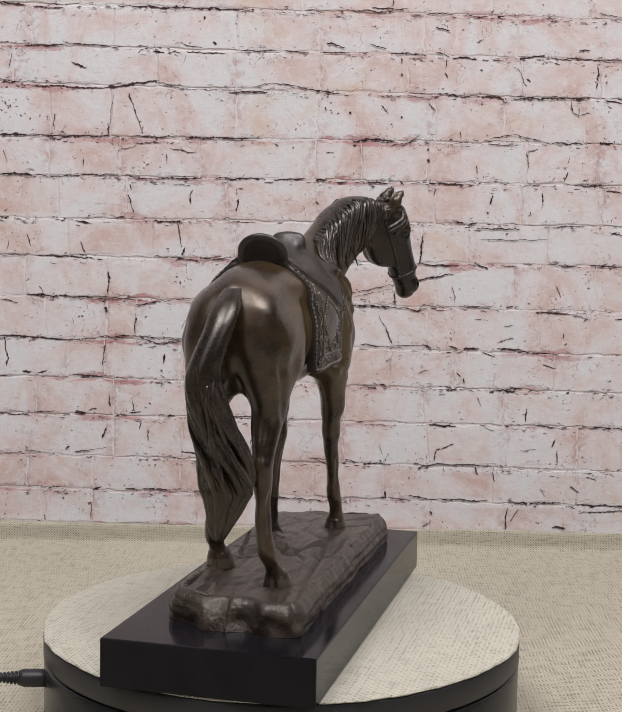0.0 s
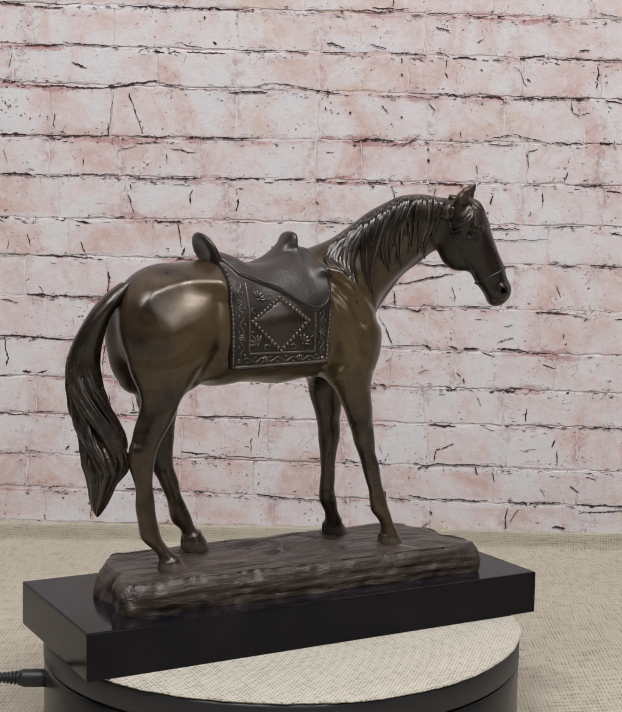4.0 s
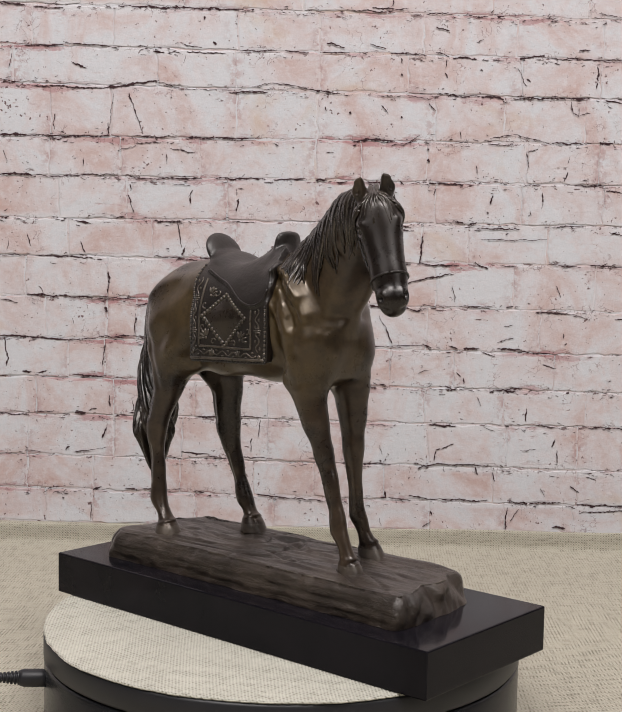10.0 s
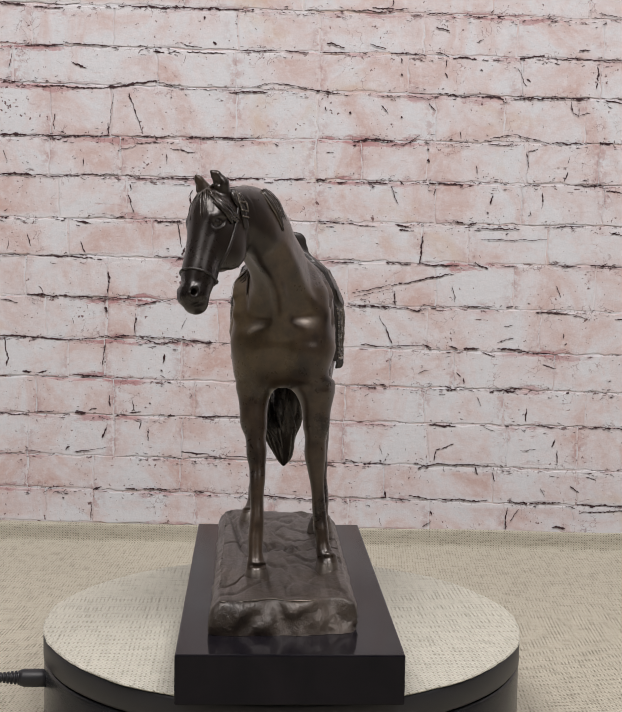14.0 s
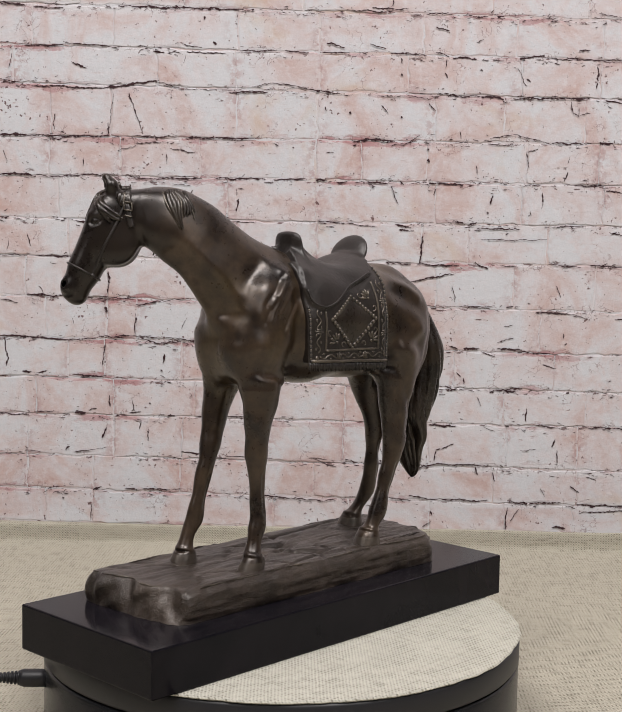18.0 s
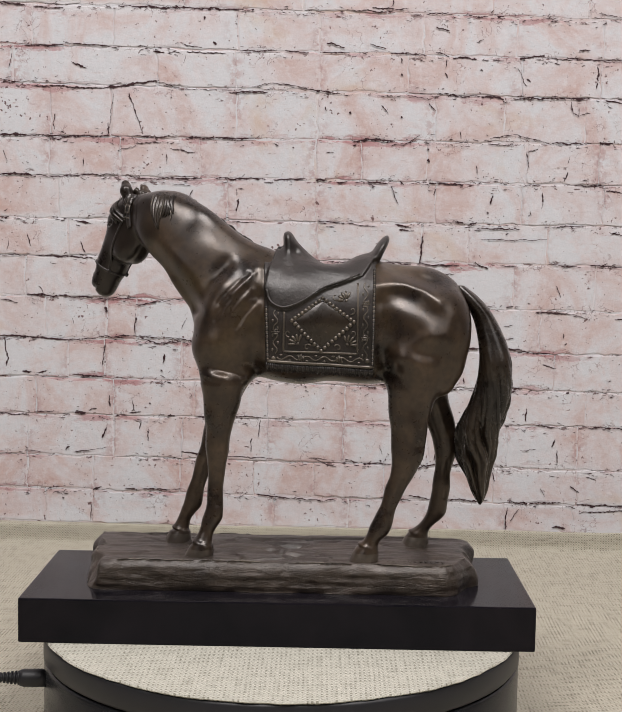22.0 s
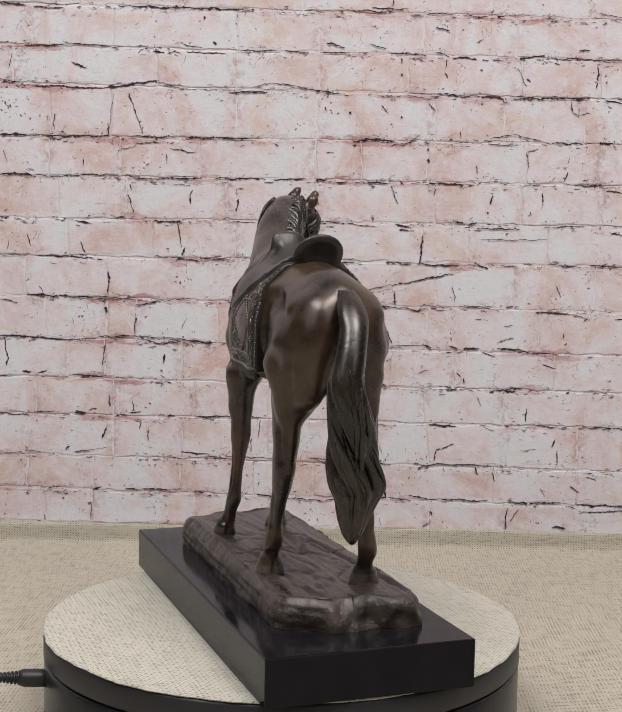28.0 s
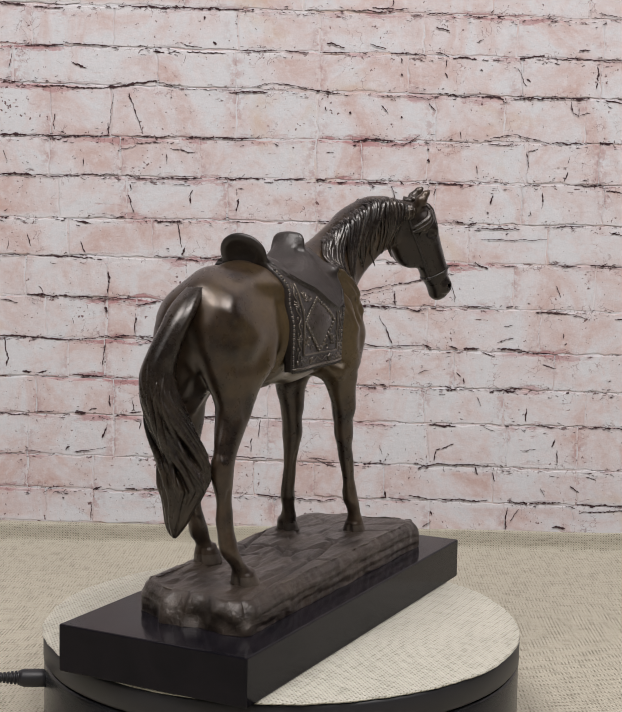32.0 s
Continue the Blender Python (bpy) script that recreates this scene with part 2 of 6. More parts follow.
class Clay:
    def __init__(self, lo, hi, h):
        self.lo, self.h = np.array(lo), h
        self.n = np.ceil((np.array(hi) - self.lo) / h).astype(int) + 1
        self.f = np.full(self.n, 0.02, np.float32)

    def space(self, lo, hi):
        a = np.clip(np.floor((np.array(lo) - self.lo) / self.h).astype(int), 0, self.n - 1)
        b = np.clip(np.ceil((np.array(hi) - self.lo) / self.h).astype(int) + 1, 1, self.n)
        s = tuple(slice(i, j) for i, j in zip(a, b))
        ax = [(self.lo[i] + self.h * np.arange(a[i], b[i])).astype(np.float32) for i in range(3)]
        return s, ax[0][:, None, None], ax[1][None, :, None], ax[2][None, None, :]

    def blend(self, s, d, k, cut=False):
        a = self.f[s]
        if cut:
            d = -d
            w = np.clip(1 - np.abs(a - d) / k, 0, None)
            self.f[s] = np.maximum(a, d) + w * w * k / 4
        else:
            w = np.clip(1 - np.abs(a - d) / k, 0, None)
            self.f[s] = np.minimum(a, d) - w * w * k / 4

    def rod(self, a, b, ra, rb, k=0.006, sy=1.0, cut=False):
        """A tapered rod from a to b; sy squashes it sideways."""
        a, b = np.array(a), np.array(b)
        m = max(ra, rb) * max(1, sy) + k + 2 * self.h
        s, x, y, z = self.space(np.minimum(a, b) - m, np.maximum(a, b) + m)
        d = b - a
        t = np.clip(((x - a[0]) * d[0] + (y - a[1]) * d[1] + (z - a[2]) * d[2]) / (d @ d), 0, 1)
        q = np.sqrt((x - a[0] - t * d[0]) ** 2 + ((y - a[1] - t * d[1]) / sy) ** 2 + (z - a[2] - t * d[2]) ** 2)
        self.blend(s, (q - (ra + t * (rb - ra))) * min(1.0, 0.5 + 0.5 * sy), k, cut)

    def limb(self, rows, k=0.003, lobes=None, swell=0.0004):
        """A standing limb from level cuts (x, y, z, half length, half width), top first; lobes(angle, z) carves its rim."""
        rows = np.array(rows)
        way = curve(rows, 8 * len(rows))
        way = way[np.argsort(way[:, 2])]
        reach = rows[:, 3:].max() + k + 2 * self.h
        lo, hi = rows[:, :3].min(0), rows[:, :3].max(0)
        s, x, y, z = self.space(lo - (reach, reach, 0.002), hi + (reach, reach, 0.002))
        cx, cy, rx, ry = (np.interp(z, way[:, 2], way[:, i]) for i in (0, 1, 3, 4))
        rx, ry = rx + swell, ry + swell
        p, q = (x - cx) / rx, (y - cy) / ry
        r = np.sqrt(p * p + q * q)
        rim = 1.0 if lobes is None else lobes(np.arctan2(q, p), z)
        d = (r - rim) * np.minimum(rx, ry)
        d = np.maximum(np.maximum(d, z - hi[2]), lo[2] - z)
        self.blend(s, d.astype(np.float32), k)

    def egg(self, c, r, k=0.006, tilt=0.0, yaw=0.0, roll=0.0, cut=False):
        """An ellipsoid; tilt lifts its +x end, yaw turns it about z, roll about its own x (degrees)."""
        turn = np.array(Euler((radians(roll), radians(-tilt), radians(yaw))).to_matrix())
        c, r = np.array(c), np.array(r)
        m = max(r) + k + 2 * self.h
        s, x, y, z = self.space(c - m, c + m)
        x, y, z = x - c[0], y - c[1], z - c[2]
        p = [turn[0, i] * x + turn[1, i] * y + turn[2, i] * z for i in range(3)]
        k0 = np.sqrt(sum((p[i] / r[i]) ** 2 for i in range(3)))
        k1 = np.sqrt(sum((p[i] / r[i] ** 2) ** 2 for i in range(3))) + 1e-6
        self.blend(s, k0 * (k0 - 1) / k1, k, cut)

    def smooth(self, lo, hi, reach, swell=0.0):
        """Soften the seams between the lumps within a box."""
        s = self.space(lo, hi)[0]
        f = self.f[s]
        for axis in (0, 1, 2, 0, 1, 2):
            n = f.shape[axis]
            pad = [(0, 0)] * 3
            pad[axis] = (reach, reach)
            g = np.pad(f, pad, mode="edge")
            f = sum(np.take(g, range(i, i + n), axis) for i in range(2 * reach + 1)) / (2 * reach + 1)
        cut = tuple(slice(2 * reach, -2 * reach) for _ in range(3))
        self.f[s][cut] = f[cut] - swell

    def at(self, p):
        q = (np.asarray(p) - self.lo) / self.h
        i = np.clip(np.floor(q).astype(int), 0, self.n - 2)
        t = q - i
        v = 0.0
        for c in range(8):
            o = np.array([(c >> 2) & 1, (c >> 1) & 1, c & 1])
            w = np.prod(np.where(o, t, 1 - t), axis=-1)
            j = i + o
            v = v + w * self.f[j[..., 0], j[..., 1], j[..., 2]]
        return v

    def side(self, x, z, sign, lift=0.0):
        """The sideways place y of the surface at (x, z), from outside; sign -1 or 1."""
        y = np.linspace(0.065, -0.065, 600) * sign
        y = y[(y > self.lo[1]) & (y < self.lo[1] + self.h * (self.n[1] - 1))]
        v = self.at(np.stack([np.full(len(y), x), y, np.full(len(y), z)], -1))
        hit = np.nonzero(v < lift)[0]
        return float(y[hit[0]]) if len(hit) else 0.0

    def top(self, x):
        """Where the surface is highest at x: y and z."""
        f = self.f[int(round((x - self.lo[0]) / self.h))]
        high = np.where(f < 0, np.arange(self.n[2])[None, :], -1).max(1)
        j = int(high.argmax())
        return self.lo[1] + j * self.h, self.lo[2] + high[j] * self.h

    def skin(self):
        """The surface as vertices and quads."""
        f = self.f
        s = f < 0
        n = s.shape
        c = sum(s[(i >> 2) & 1: n[0] - 1 + ((i >> 2) & 1), (i >> 1) & 1: n[1] - 1 + ((i >> 1) & 1), i & 1: n[2] - 1 + (i & 1)].astype(np.int8) for i in range(8))
        cells = np.argwhere((c > 0) & (c < 8))
        index = np.full(c.shape, -1, np.int64)
        index[tuple(cells.T)] = np.arange(len(cells))
        off = np.array([[(i >> 2) & 1, (i >> 1) & 1, i & 1] for i in range(8)])
        val = np.stack([f[tuple((cells + o).T)] for o in off], -1)
        total, count = np.zeros((len(cells), 3)), np.zeros(len(cells))
        for a in range(8):
            for bit in (1, 2, 4):
                b = a | bit
                if b != a:
                    cross = (val[:, a] < 0) != (val[:, b] < 0)
                    t = val[:, a] / np.where(cross, val[:, a] - val[:, b], 1)
                    total += np.where(cross[:, None], off[a] + t[:, None] * (off[b] - off[a]), 0)
                    count += cross
        verts = self.lo + self.h * (cells + total / count[:, None])
        quads = []
        for axis in range(3):
            lo, hi = [slice(None)] * 3, [slice(None)] * 3
            lo[axis], hi[axis] = slice(0, n[axis] - 1), slice(1, n[axis])
            cross = s[tuple(lo)] != s[tuple(hi)]
            e = np.argwhere(cross)
            u, w = [(1, 2), (2, 0), (0, 1)][axis]
            e = e[(e[:, u] > 0) & (e[:, w] > 0) & (e[:, u] < n[u] - 1) & (e[:, w] < n[w] - 1)]
            du, dw = np.eye(3, dtype=int)[u], np.eye(3, dtype=int)[w]
            q = np.stack([index[tuple((e - m).T)] for m in (du + dw, dw, 0 * du, du)], -1)
            flip = ~s[tuple(e.T)]
            q[flip] = q[flip][:, ::-1]
            quads.append(q)
        return verts, np.concatenate(quads)


class Cast:
    """Gathers the pieces of one cast mesh."""

    def __init__(self):
        self.v, self.f, self.m, self.n = [], [], [], 0

    def put(self, verts, faces, slot):
        self.v.append(np.asarray(verts, float).reshape(-1, 3))
        self.f += [tuple(int(i) + self.n for i in q) for q in faces]
        self.m += [slot] * len(faces)
        self.n += len(self.v[-1])

    def tube(self, path, radii, slot, seg=7, flat=1.0, up=(0, 1, 0)):
        """A tapered tube along a path; flat squashes it along the direction up."""
        p = np.asarray(path, float)
        n = len(p)
        radii = np.full(n, radii) if np.isscalar(radii) else np.asarray(radii, float)
        t = np.gradient(p, axis=0)
        t /= np.linalg.norm(t, axis=1)[:, None] + 1e-12
        ref = np.asarray(up, float)
        ref = np.broadcast_to(ref, p.shape)
        a = np.cross(t, ref)
        a /= np.linalg.norm(a, axis=1)[:, None] + 1e-12
        b = np.cross(a, t)
        ring = 2 * np.pi * np.arange(seg) / seg
        v = (p[:, None] + radii[:, None, None] * (np.cos(ring)[None, :, None] * a[:, None] + flat * np.sin(ring)[None, :, None] * b[:, None])).reshape(-1, 3)
        f = [(i * seg + j, i * seg + (j + 1) % seg, (i + 1) * seg + (j + 1) % seg, (i + 1) * seg + j) for i in range(n - 1) for j in range(seg)]
        f += [tuple(range(seg))[::-1], tuple((n - 1) * seg + j for j in range(seg))]
        self.put(v, f, slot)

    def bead(self, c, r, slot, squash=(1, 1, 1)):
        seg, v, f = 7, [], []
        for i in range(5):
            a = math.pi * i / 4
            for j in range(seg):
                g = 2 * math.pi * j / seg
                v.append((c[0] + r * squash[0] * math.sin(a) * math.cos(g), c[1] + r * squash[1] * math.sin(a) * math.sin(g), c[2] + r * squash[2] * math.cos(a)))
        f = [(i * seg + j, i * seg + (j + 1) % seg, (i + 1) * seg + (j + 1) % seg, (i + 1) * seg + j) for i in range(4) for j in range(seg)]
        self.put(v, f, slot)


def curve(points, n=24):
    """A smooth path through a few points."""
    p = np.asarray(points, float)
    p = np.concatenate([[2 * p[0] - p[1]], p, [2 * p[-1] - p[-2]]])
    out = []
    m = len(p) - 3
    for t in np.linspace(0, m - 1e-9, n):
        i = int(t)
        u = t - i
        a, b, c, d = p[i:i + 4]
        out.append(0.5 * (2 * b + (c - a) * u + (2 * a - 5 * b + 4 * c - d) * u * u + (3 * b - a - 3 * c + d) * u ** 3))
    return np.array(out)


def poly_sdf(x, z, pts):
    """Signed distance to a closed outline in the x-z plane."""
    p = np.asarray(pts)
    d = np.full(np.broadcast(x, z).shape, 1e9)
    s = np.ones_like(d)
    for (ax, az), (bx, bz) in zip(p, np.roll(p, -1, 0)):
        ex, ez = bx - ax, bz - az
        t = np.clip(((x - ax) * ex + (z - az) * ez) / (ex * ex + ez * ez), 0, 1)
        d = np.minimum(d, (x - ax - t * ex) ** 2 + (z - az - t * ez) ** 2)
        c1, c2, c3 = z >= az, z < bz, ex * (z - az) > ez * (x - ax)
        s = np.where((c1 & c2 & c3) | (~c1 & ~c2 & ~c3), -s, s)
    return s * np.sqrt(d)


# ---- setting: cloth-covered table, brick wall, added unseen room ----
FLOOR_Z = -0.05
WALL_TURN = radians(-2.9)
WALL = Matrix.Translation((0, 0.4385, FLOOR_Z)) @ Matrix.Rotation(WALL_TURN, 4, "Z")


def cloth_sheet():
    """The cloth over the table: nearly flat, with a low upright fold along the foot of the wall."""
    fold = ((0.0, 0.0), (0.0012, 0.0006), (0.0022, 0.0022), (0.0026, 0.006), (0.0028, 0.0105), (0.003, 0.0145),
            (0.0036, 0.0164), (0.0046, 0.0164), (0.0052, 0.0145), (0.0056, 0.006), (0.007, 0.001), (0.011, 0.0))
    xs = np.linspace(-1.6, 1.6, 240)
    rows = [(y, 0.0, 0.0) for y in np.linspace(-2.2, 0.3, 95)]
    rows += [(0.369 + dy, dz, 1.0) for dy, dz in fold] + [(0.42, 0.0, 1.0), (0.5, 0.0, 0.0)]
    v = []
    for y, dz, along in rows:
        for x in xs:
            sway = along * (0.0009 * noise.noise((x * 14, 0.7, 0.1)) - 0.0213 * x)
            sag = 1 + 0.07 * noise.noise((x * 11, 2.2, 0.4)) - 0.07
            v.append((x, y + sway, FLOOR_Z + dz * sag + (1 - along) * 0.0008 * noise.noise((x * 9, y * 9, 0.3))))
    n = len(xs)
    f = [(j * n + i, j * n + i + 1, (j + 1) * n + i + 1, (j + 1) * n + i) for j in range(len(rows) - 1) for i in range(n - 1)]
    return new("floor", mesh("floor", v, f, [BURLAP], smooth=True))


tagged(cloth_sheet(), "woven beige burlap cloth spread over the table", "table cloth", kind="structure")


def room():
    # unseen walls and ceiling added around the set to shape its bounced light
    for name, lo, hi in (("wall_west", (-1.7, -2.3, -0.1), (-1.6, 0.6, 2.6)), ("wall_east", (1.6, -2.3, -0.1), (1.7, 0.6, 2.6)),
                         ("wall_south", (-1.6, -2.3, -0.1), (1.6, -2.2, 2.6)), ("ceiling", (-1.6, -2.2, 2.5), (1.6, 0.6, 2.6))):
        tagged(part(name, box_bm(lo, hi), UNSEEN_GREY), "unseen dark grey room side, added to limit bounced light", "wall", kind="structure")


room()


def brick_wall():
    wall = part("wall_north", box_bm((-1.7, 0.0005, 0.0), (1.7, 0.06, 2.56)), MORTAR)
    wall.matrix_world = WALL
    tagged(wall, "whitewashed pinkish brick wall with dark cracks and flaking joints", "brick wall", kind="structure")
    rng = random.Random(11)

    def brick(u0, u1, top, bottom, k):
        """One brick between the lines top(u) and bottom(u), with a chipped outline and rounded rims."""
        nu, nz = max(5, int((u1 - u0) / 0.006)), 6
        gap = 0.0005
        cu, cz = (u0 + u1) / 2, (top((u0 + u1) / 2) + bottom((u0 + u1) / 2)) / 2
        ring = [(i / nu, 0.0) for i in range(nu)] + [(1.0, j / nz) for j in range(nz)] + [(1 - i / nu, 1.0) for i in range(nu)] + [(0.0, 1 - j / nz) for j in range(nz)]
        edge = []
        for s, t in ring:
            u = u0 + 0.0003 + (u1 - u0 - 0.0006) * s
            a, b = bottom(u) + gap, top(u) - gap
            z = a + (b - a) * t
            q = noise.noise_vector((u * 130, z * 130, k * 0.37)) * 0.0020
            edge.append((u + q.x - cu, z + q.y - cz))
        v = []
        for depth, inset in ((0.0022, 0.0), (0.0003, 0.0002), (0.0, 0.0013)):
            for u, z in edge:
                r = math.hypot(u, z)
                v.append((u * (1 - inset / r), depth, z * (1 - inset / r)))
        m = len(ring)
        f = [(j * m + i, j * m + (i + 1) % m, (j + 1) * m + (i + 1) % m, (j + 1) * m + i) for j in range(2) for i in range(m)]
        f.append(tuple(2 * m + i for i in range(m)))
        ob = new("brick", mesh("brick", v, f, [BRICK]))
        ob.parent = wall
        ob.location = (cu, rng.uniform(-0.0004, 0.0003), cz)

    count = [0]

    def sag(u, z):
        """The slow waver of a bed joint."""
        return 0.0011 * noise.noise((u * 32, z * 30, 4)) + 0.0006 * noise.noise((u * 90, z * 30, 8))

    def course(z1, s1, z0, s0, *joints):
        ends = list(joints)
        while ends[0] > -0.5:
            ends.insert(0, ends[0] - rng.uniform(0.06, 0.1))
        while ends[-1] < 0.5:
            ends.append(ends[-1] + rng.uniform(0.06, 0.1))
        for a, b in zip(ends, ends[1:]):
            count[0] += 1
            brick(a, b, lambda u: z1 + s1 * u + sag(u, z1), lambda u: z0 + s0 * u + sag(u, z0), count[0])

    # courses: top line, its slope, bottom line, its slope, then the upright joints
    course(0.4760, -0.0160, 0.4428, -0.0181, -0.18, -0.09, 0.01, 0.08, 0.17)
    course(0.4428, -0.0181, 0.4085, -0.0143, -0.221, -0.151, -0.045, 0.024, 0.112, 0.190, 0.262)
    course(0.4085, -0.0143, 0.3766, -0.0156, -0.237, -0.114, -0.047, 0.025, 0.099, 0.195, 0.261)
    course(0.3766, -0.0156, 0.3351, -0.0007, -0.205, -0.153, -0.046, 0.023, 0.123, 0.181, 0.249)
    course(0.3351, -0.0007, 0.3013, -0.0034, -0.206, -0.145, -0.077, 0.022, 0.061, 0.117, 0.201, 0.262)
    course(0.3013, -0.0034, 0.2658, 0.0005, -0.198, -0.139, -0.053, 0.023, 0.125, 0.198, 0.267)
    course(0.2658, 0.0005, 0.2329, -0.0029, -0.190, -0.117, -0.045, 0.025, 0.114, 0.153, 0.221)
    course(0.2329, -0.0029, 0.1961, -0.0121, -0.227, -0.156, -0.088, -0.029, 0.051, 0.127, 0.193, 0.262)
    course(0.1961, -0.0121, 0.1595, -0.0133, -0.210, -0.156, -0.131, -0.060, 0.023, 0.120, 0.217)
    course(0.1595, -0.0133, 0.1265, -0.0087, -0.190, -0.158, -0.091, -0.028, 0.023, 0.089, 0.144, 0.230)
    course(0.1265, -0.0087, 0.0948, -0.0049, -0.218, -0.150, -0.079, -0.016, 0.051, 0.120, 0.188, 0.258)
    course(0.0948, -0.0049, 0.0581, -0.0090, -0.226, -0.150, -0.090, -0.015, 0.050, 0.123, 0.191, 0.252)
    course(0.0581, -0.0090, 0.0278, -0.0090, -0.226, -0.168, -0.092, -0.027, 0.025, 0.086, 0.180, 0.253)
    course(0.0278, -0.0090, 0.0, 0.0, -0.210, -0.168, -0.078, -0.010, 0.055, 0.126, 0.191, 0.250)

    v, f = [], []

    def stroke(u0, z0, u1, z1, mm):
        """A jagged crack from one point to another, mm wide at its widest."""
        length = math.hypot(u1 - u0, z1 - z0)
        n = max(3, int(length / 0.0009))
        du, dz = (u1 - u0) / length, (z1 - z0) / length
        seed = rng.uniform(0, 90)
        base = len(v)
        for i in range(n + 1):
            t = i / n
            w = 0.62 * mm / 1000 * (0.2 + 0.8 * math.sin(math.pi * min(1, max(0, 0.06 + 0.9 * t))) ** 0.5) * (0.5 + 0.9 * abs(noise.noise((t * length * 260, seed, 1))))
            off = 0.0013 * noise.noise((t * length * 110, seed, 5)) + 0.0007 * noise.noise((t * length * 420, seed, 8))
            w *= rng.uniform(0.6, 1.25)
            skew = w * rng.uniform(0.4, 1.5)
            for side in (w, -skew):
                v.append((u0 + du * t * length - dz * (off + side), -0.0007, z0 + dz * t * length + du * (off + side)))
        for i in range(n):
            a = base + 2 * i
            f.append((a, a + 1, a + 3, a + 2))

    def strokes(*many):
        for s in many:
            stroke(*s)

    strokes((-0.2480, 0.4469, -0.2267, 0.4445, 1.94), (-0.2189, 0.4435, -0.1937, 0.4426, 1.16), (-0.1473, 0.4446, -0.0318, 0.4429, 1.55), (-0.2268, 0.4112, -0.1938, 0.4116, 1.55), (-0.1938, 0.4143, -0.1433, 0.4107, 1.16), (-0.1170, 0.4069, -0.1077, 0.4070, 1.55), (-0.1046, 0.4066, -0.0930, 0.4068, 0.58), (-0.0911, 0.4136, -0.0757, 0.4111, 0.78), (-0.0884, 0.4072, -0.0556, 0.4065, 1.16), (-0.0437, 0.4093, -0.0121, 0.4093, 1.16), (-0.0052, 0.4094, 0.0148, 0.4081, 1.16), (-0.1860, 0.3977, -0.1743, 0.3921, 1.94))
    strokes((-0.2484, 0.3835, -0.2308, 0.3796, 0.97), (-0.2191, 0.3778, -0.1587, 0.3763, 1.55), (-0.1587, 0.3767, -0.1122, 0.3830, 1.94), (-0.1122, 0.3822, -0.0928, 0.3768, 0.78), (-0.0928, 0.3764, -0.0541, 0.3762, 0.58), (-0.0521, 0.3743, -0.0193, 0.3743, 1.55), (-0.0329, 0.3795, -0.0156, 0.3820, 0.78), (-0.0156, 0.3820, 0.0153, 0.3794, 0.78))
    strokes((-0.2486, 0.3353, -0.2251, 0.3364, 2.33), (-0.2251, 0.3356, -0.1548, 0.3358, 1.55), (-0.1353, 0.3361, -0.0963, 0.3359, 1.16), (-0.1313, 0.3300, -0.1080, 0.3319, 0.97), (-0.0866, 0.3357, -0.0304, 0.3353, 1.55), (-0.0304, 0.3353, -0.0258, 0.3385, 0.78), (-0.2114, 0.3323, -0.1860, 0.3346, 0.78), (-0.1469, 0.3237, -0.1313, 0.3277, 0.78), (-0.1002, 0.3259, -0.0807, 0.3235, 0.78))
    strokes((-0.2488, 0.3025, -0.2174, 0.3018, 1.94), (-0.2174, 0.3026, -0.1938, 0.3006, 1.16), (-0.1938, 0.3022, -0.1468, 0.3037, 1.16), (-0.1371, 0.3019, -0.1156, 0.2999, 1.16), (-0.1136, 0.3011, -0.0747, 0.3009, 1.55), (-0.0630, 0.3019, -0.0202, 0.3014, 1.55), (-0.0144, 0.3011, 0.0147, 0.3023, 1.55), (-0.1000, 0.2963, -0.0843, 0.2954, 0.78))
    strokes((-0.2490, 0.2668, -0.2411, 0.2665, 1.55), (-0.1820, 0.2632, -0.1703, 0.2615, 1.55), (-0.1487, 0.2665, -0.1409, 0.2678, 1.16), (-0.1154, 0.2647, -0.0919, 0.2636, 1.55), (-0.0919, 0.2651, -0.0802, 0.2676, 0.58), (-0.0490, 0.2650, -0.0295, 0.2646, 0.78))
    strokes((-0.2491, 0.2336, -0.2254, 0.2333, 0.78), (-0.2175, 0.2334, -0.1722, 0.2322, 1.55), (-0.1152, 0.2340, -0.0897, 0.2337, 1.16), (-0.0897, 0.2333, -0.0760, 0.2308, 1.16), (-0.0760, 0.2331, -0.0525, 0.2324, 1.16))
    strokes((-0.2374, 0.4042, -0.2405, 0.3920, 0.58), (-0.1381, 0.3724, -0.1346, 0.3637, 1.55), (-0.1346, 0.3637, -0.1255, 0.3382, 0.78), (-0.1510, 0.3722, -0.1548, 0.3374, 0.47), (-0.1548, 0.3473, -0.1555, 0.3374, 1.36), (-0.2008, 0.3544, -0.2028, 0.3467, 1.16), (-0.2028, 0.3467, -0.2008, 0.3413, 0.78), (-0.2448, 0.3230, -0.2432, 0.3115, 0.58), (-0.1762, 0.3171, -0.1770, 0.3101, 0.58), (-0.1056, 0.3212, -0.1047, 0.3128, 0.58), (-0.1359, 0.2957, -0.1351, 0.2899, 1.36), (-0.1386, 0.2860, -0.1362, 0.2783, 1.36))
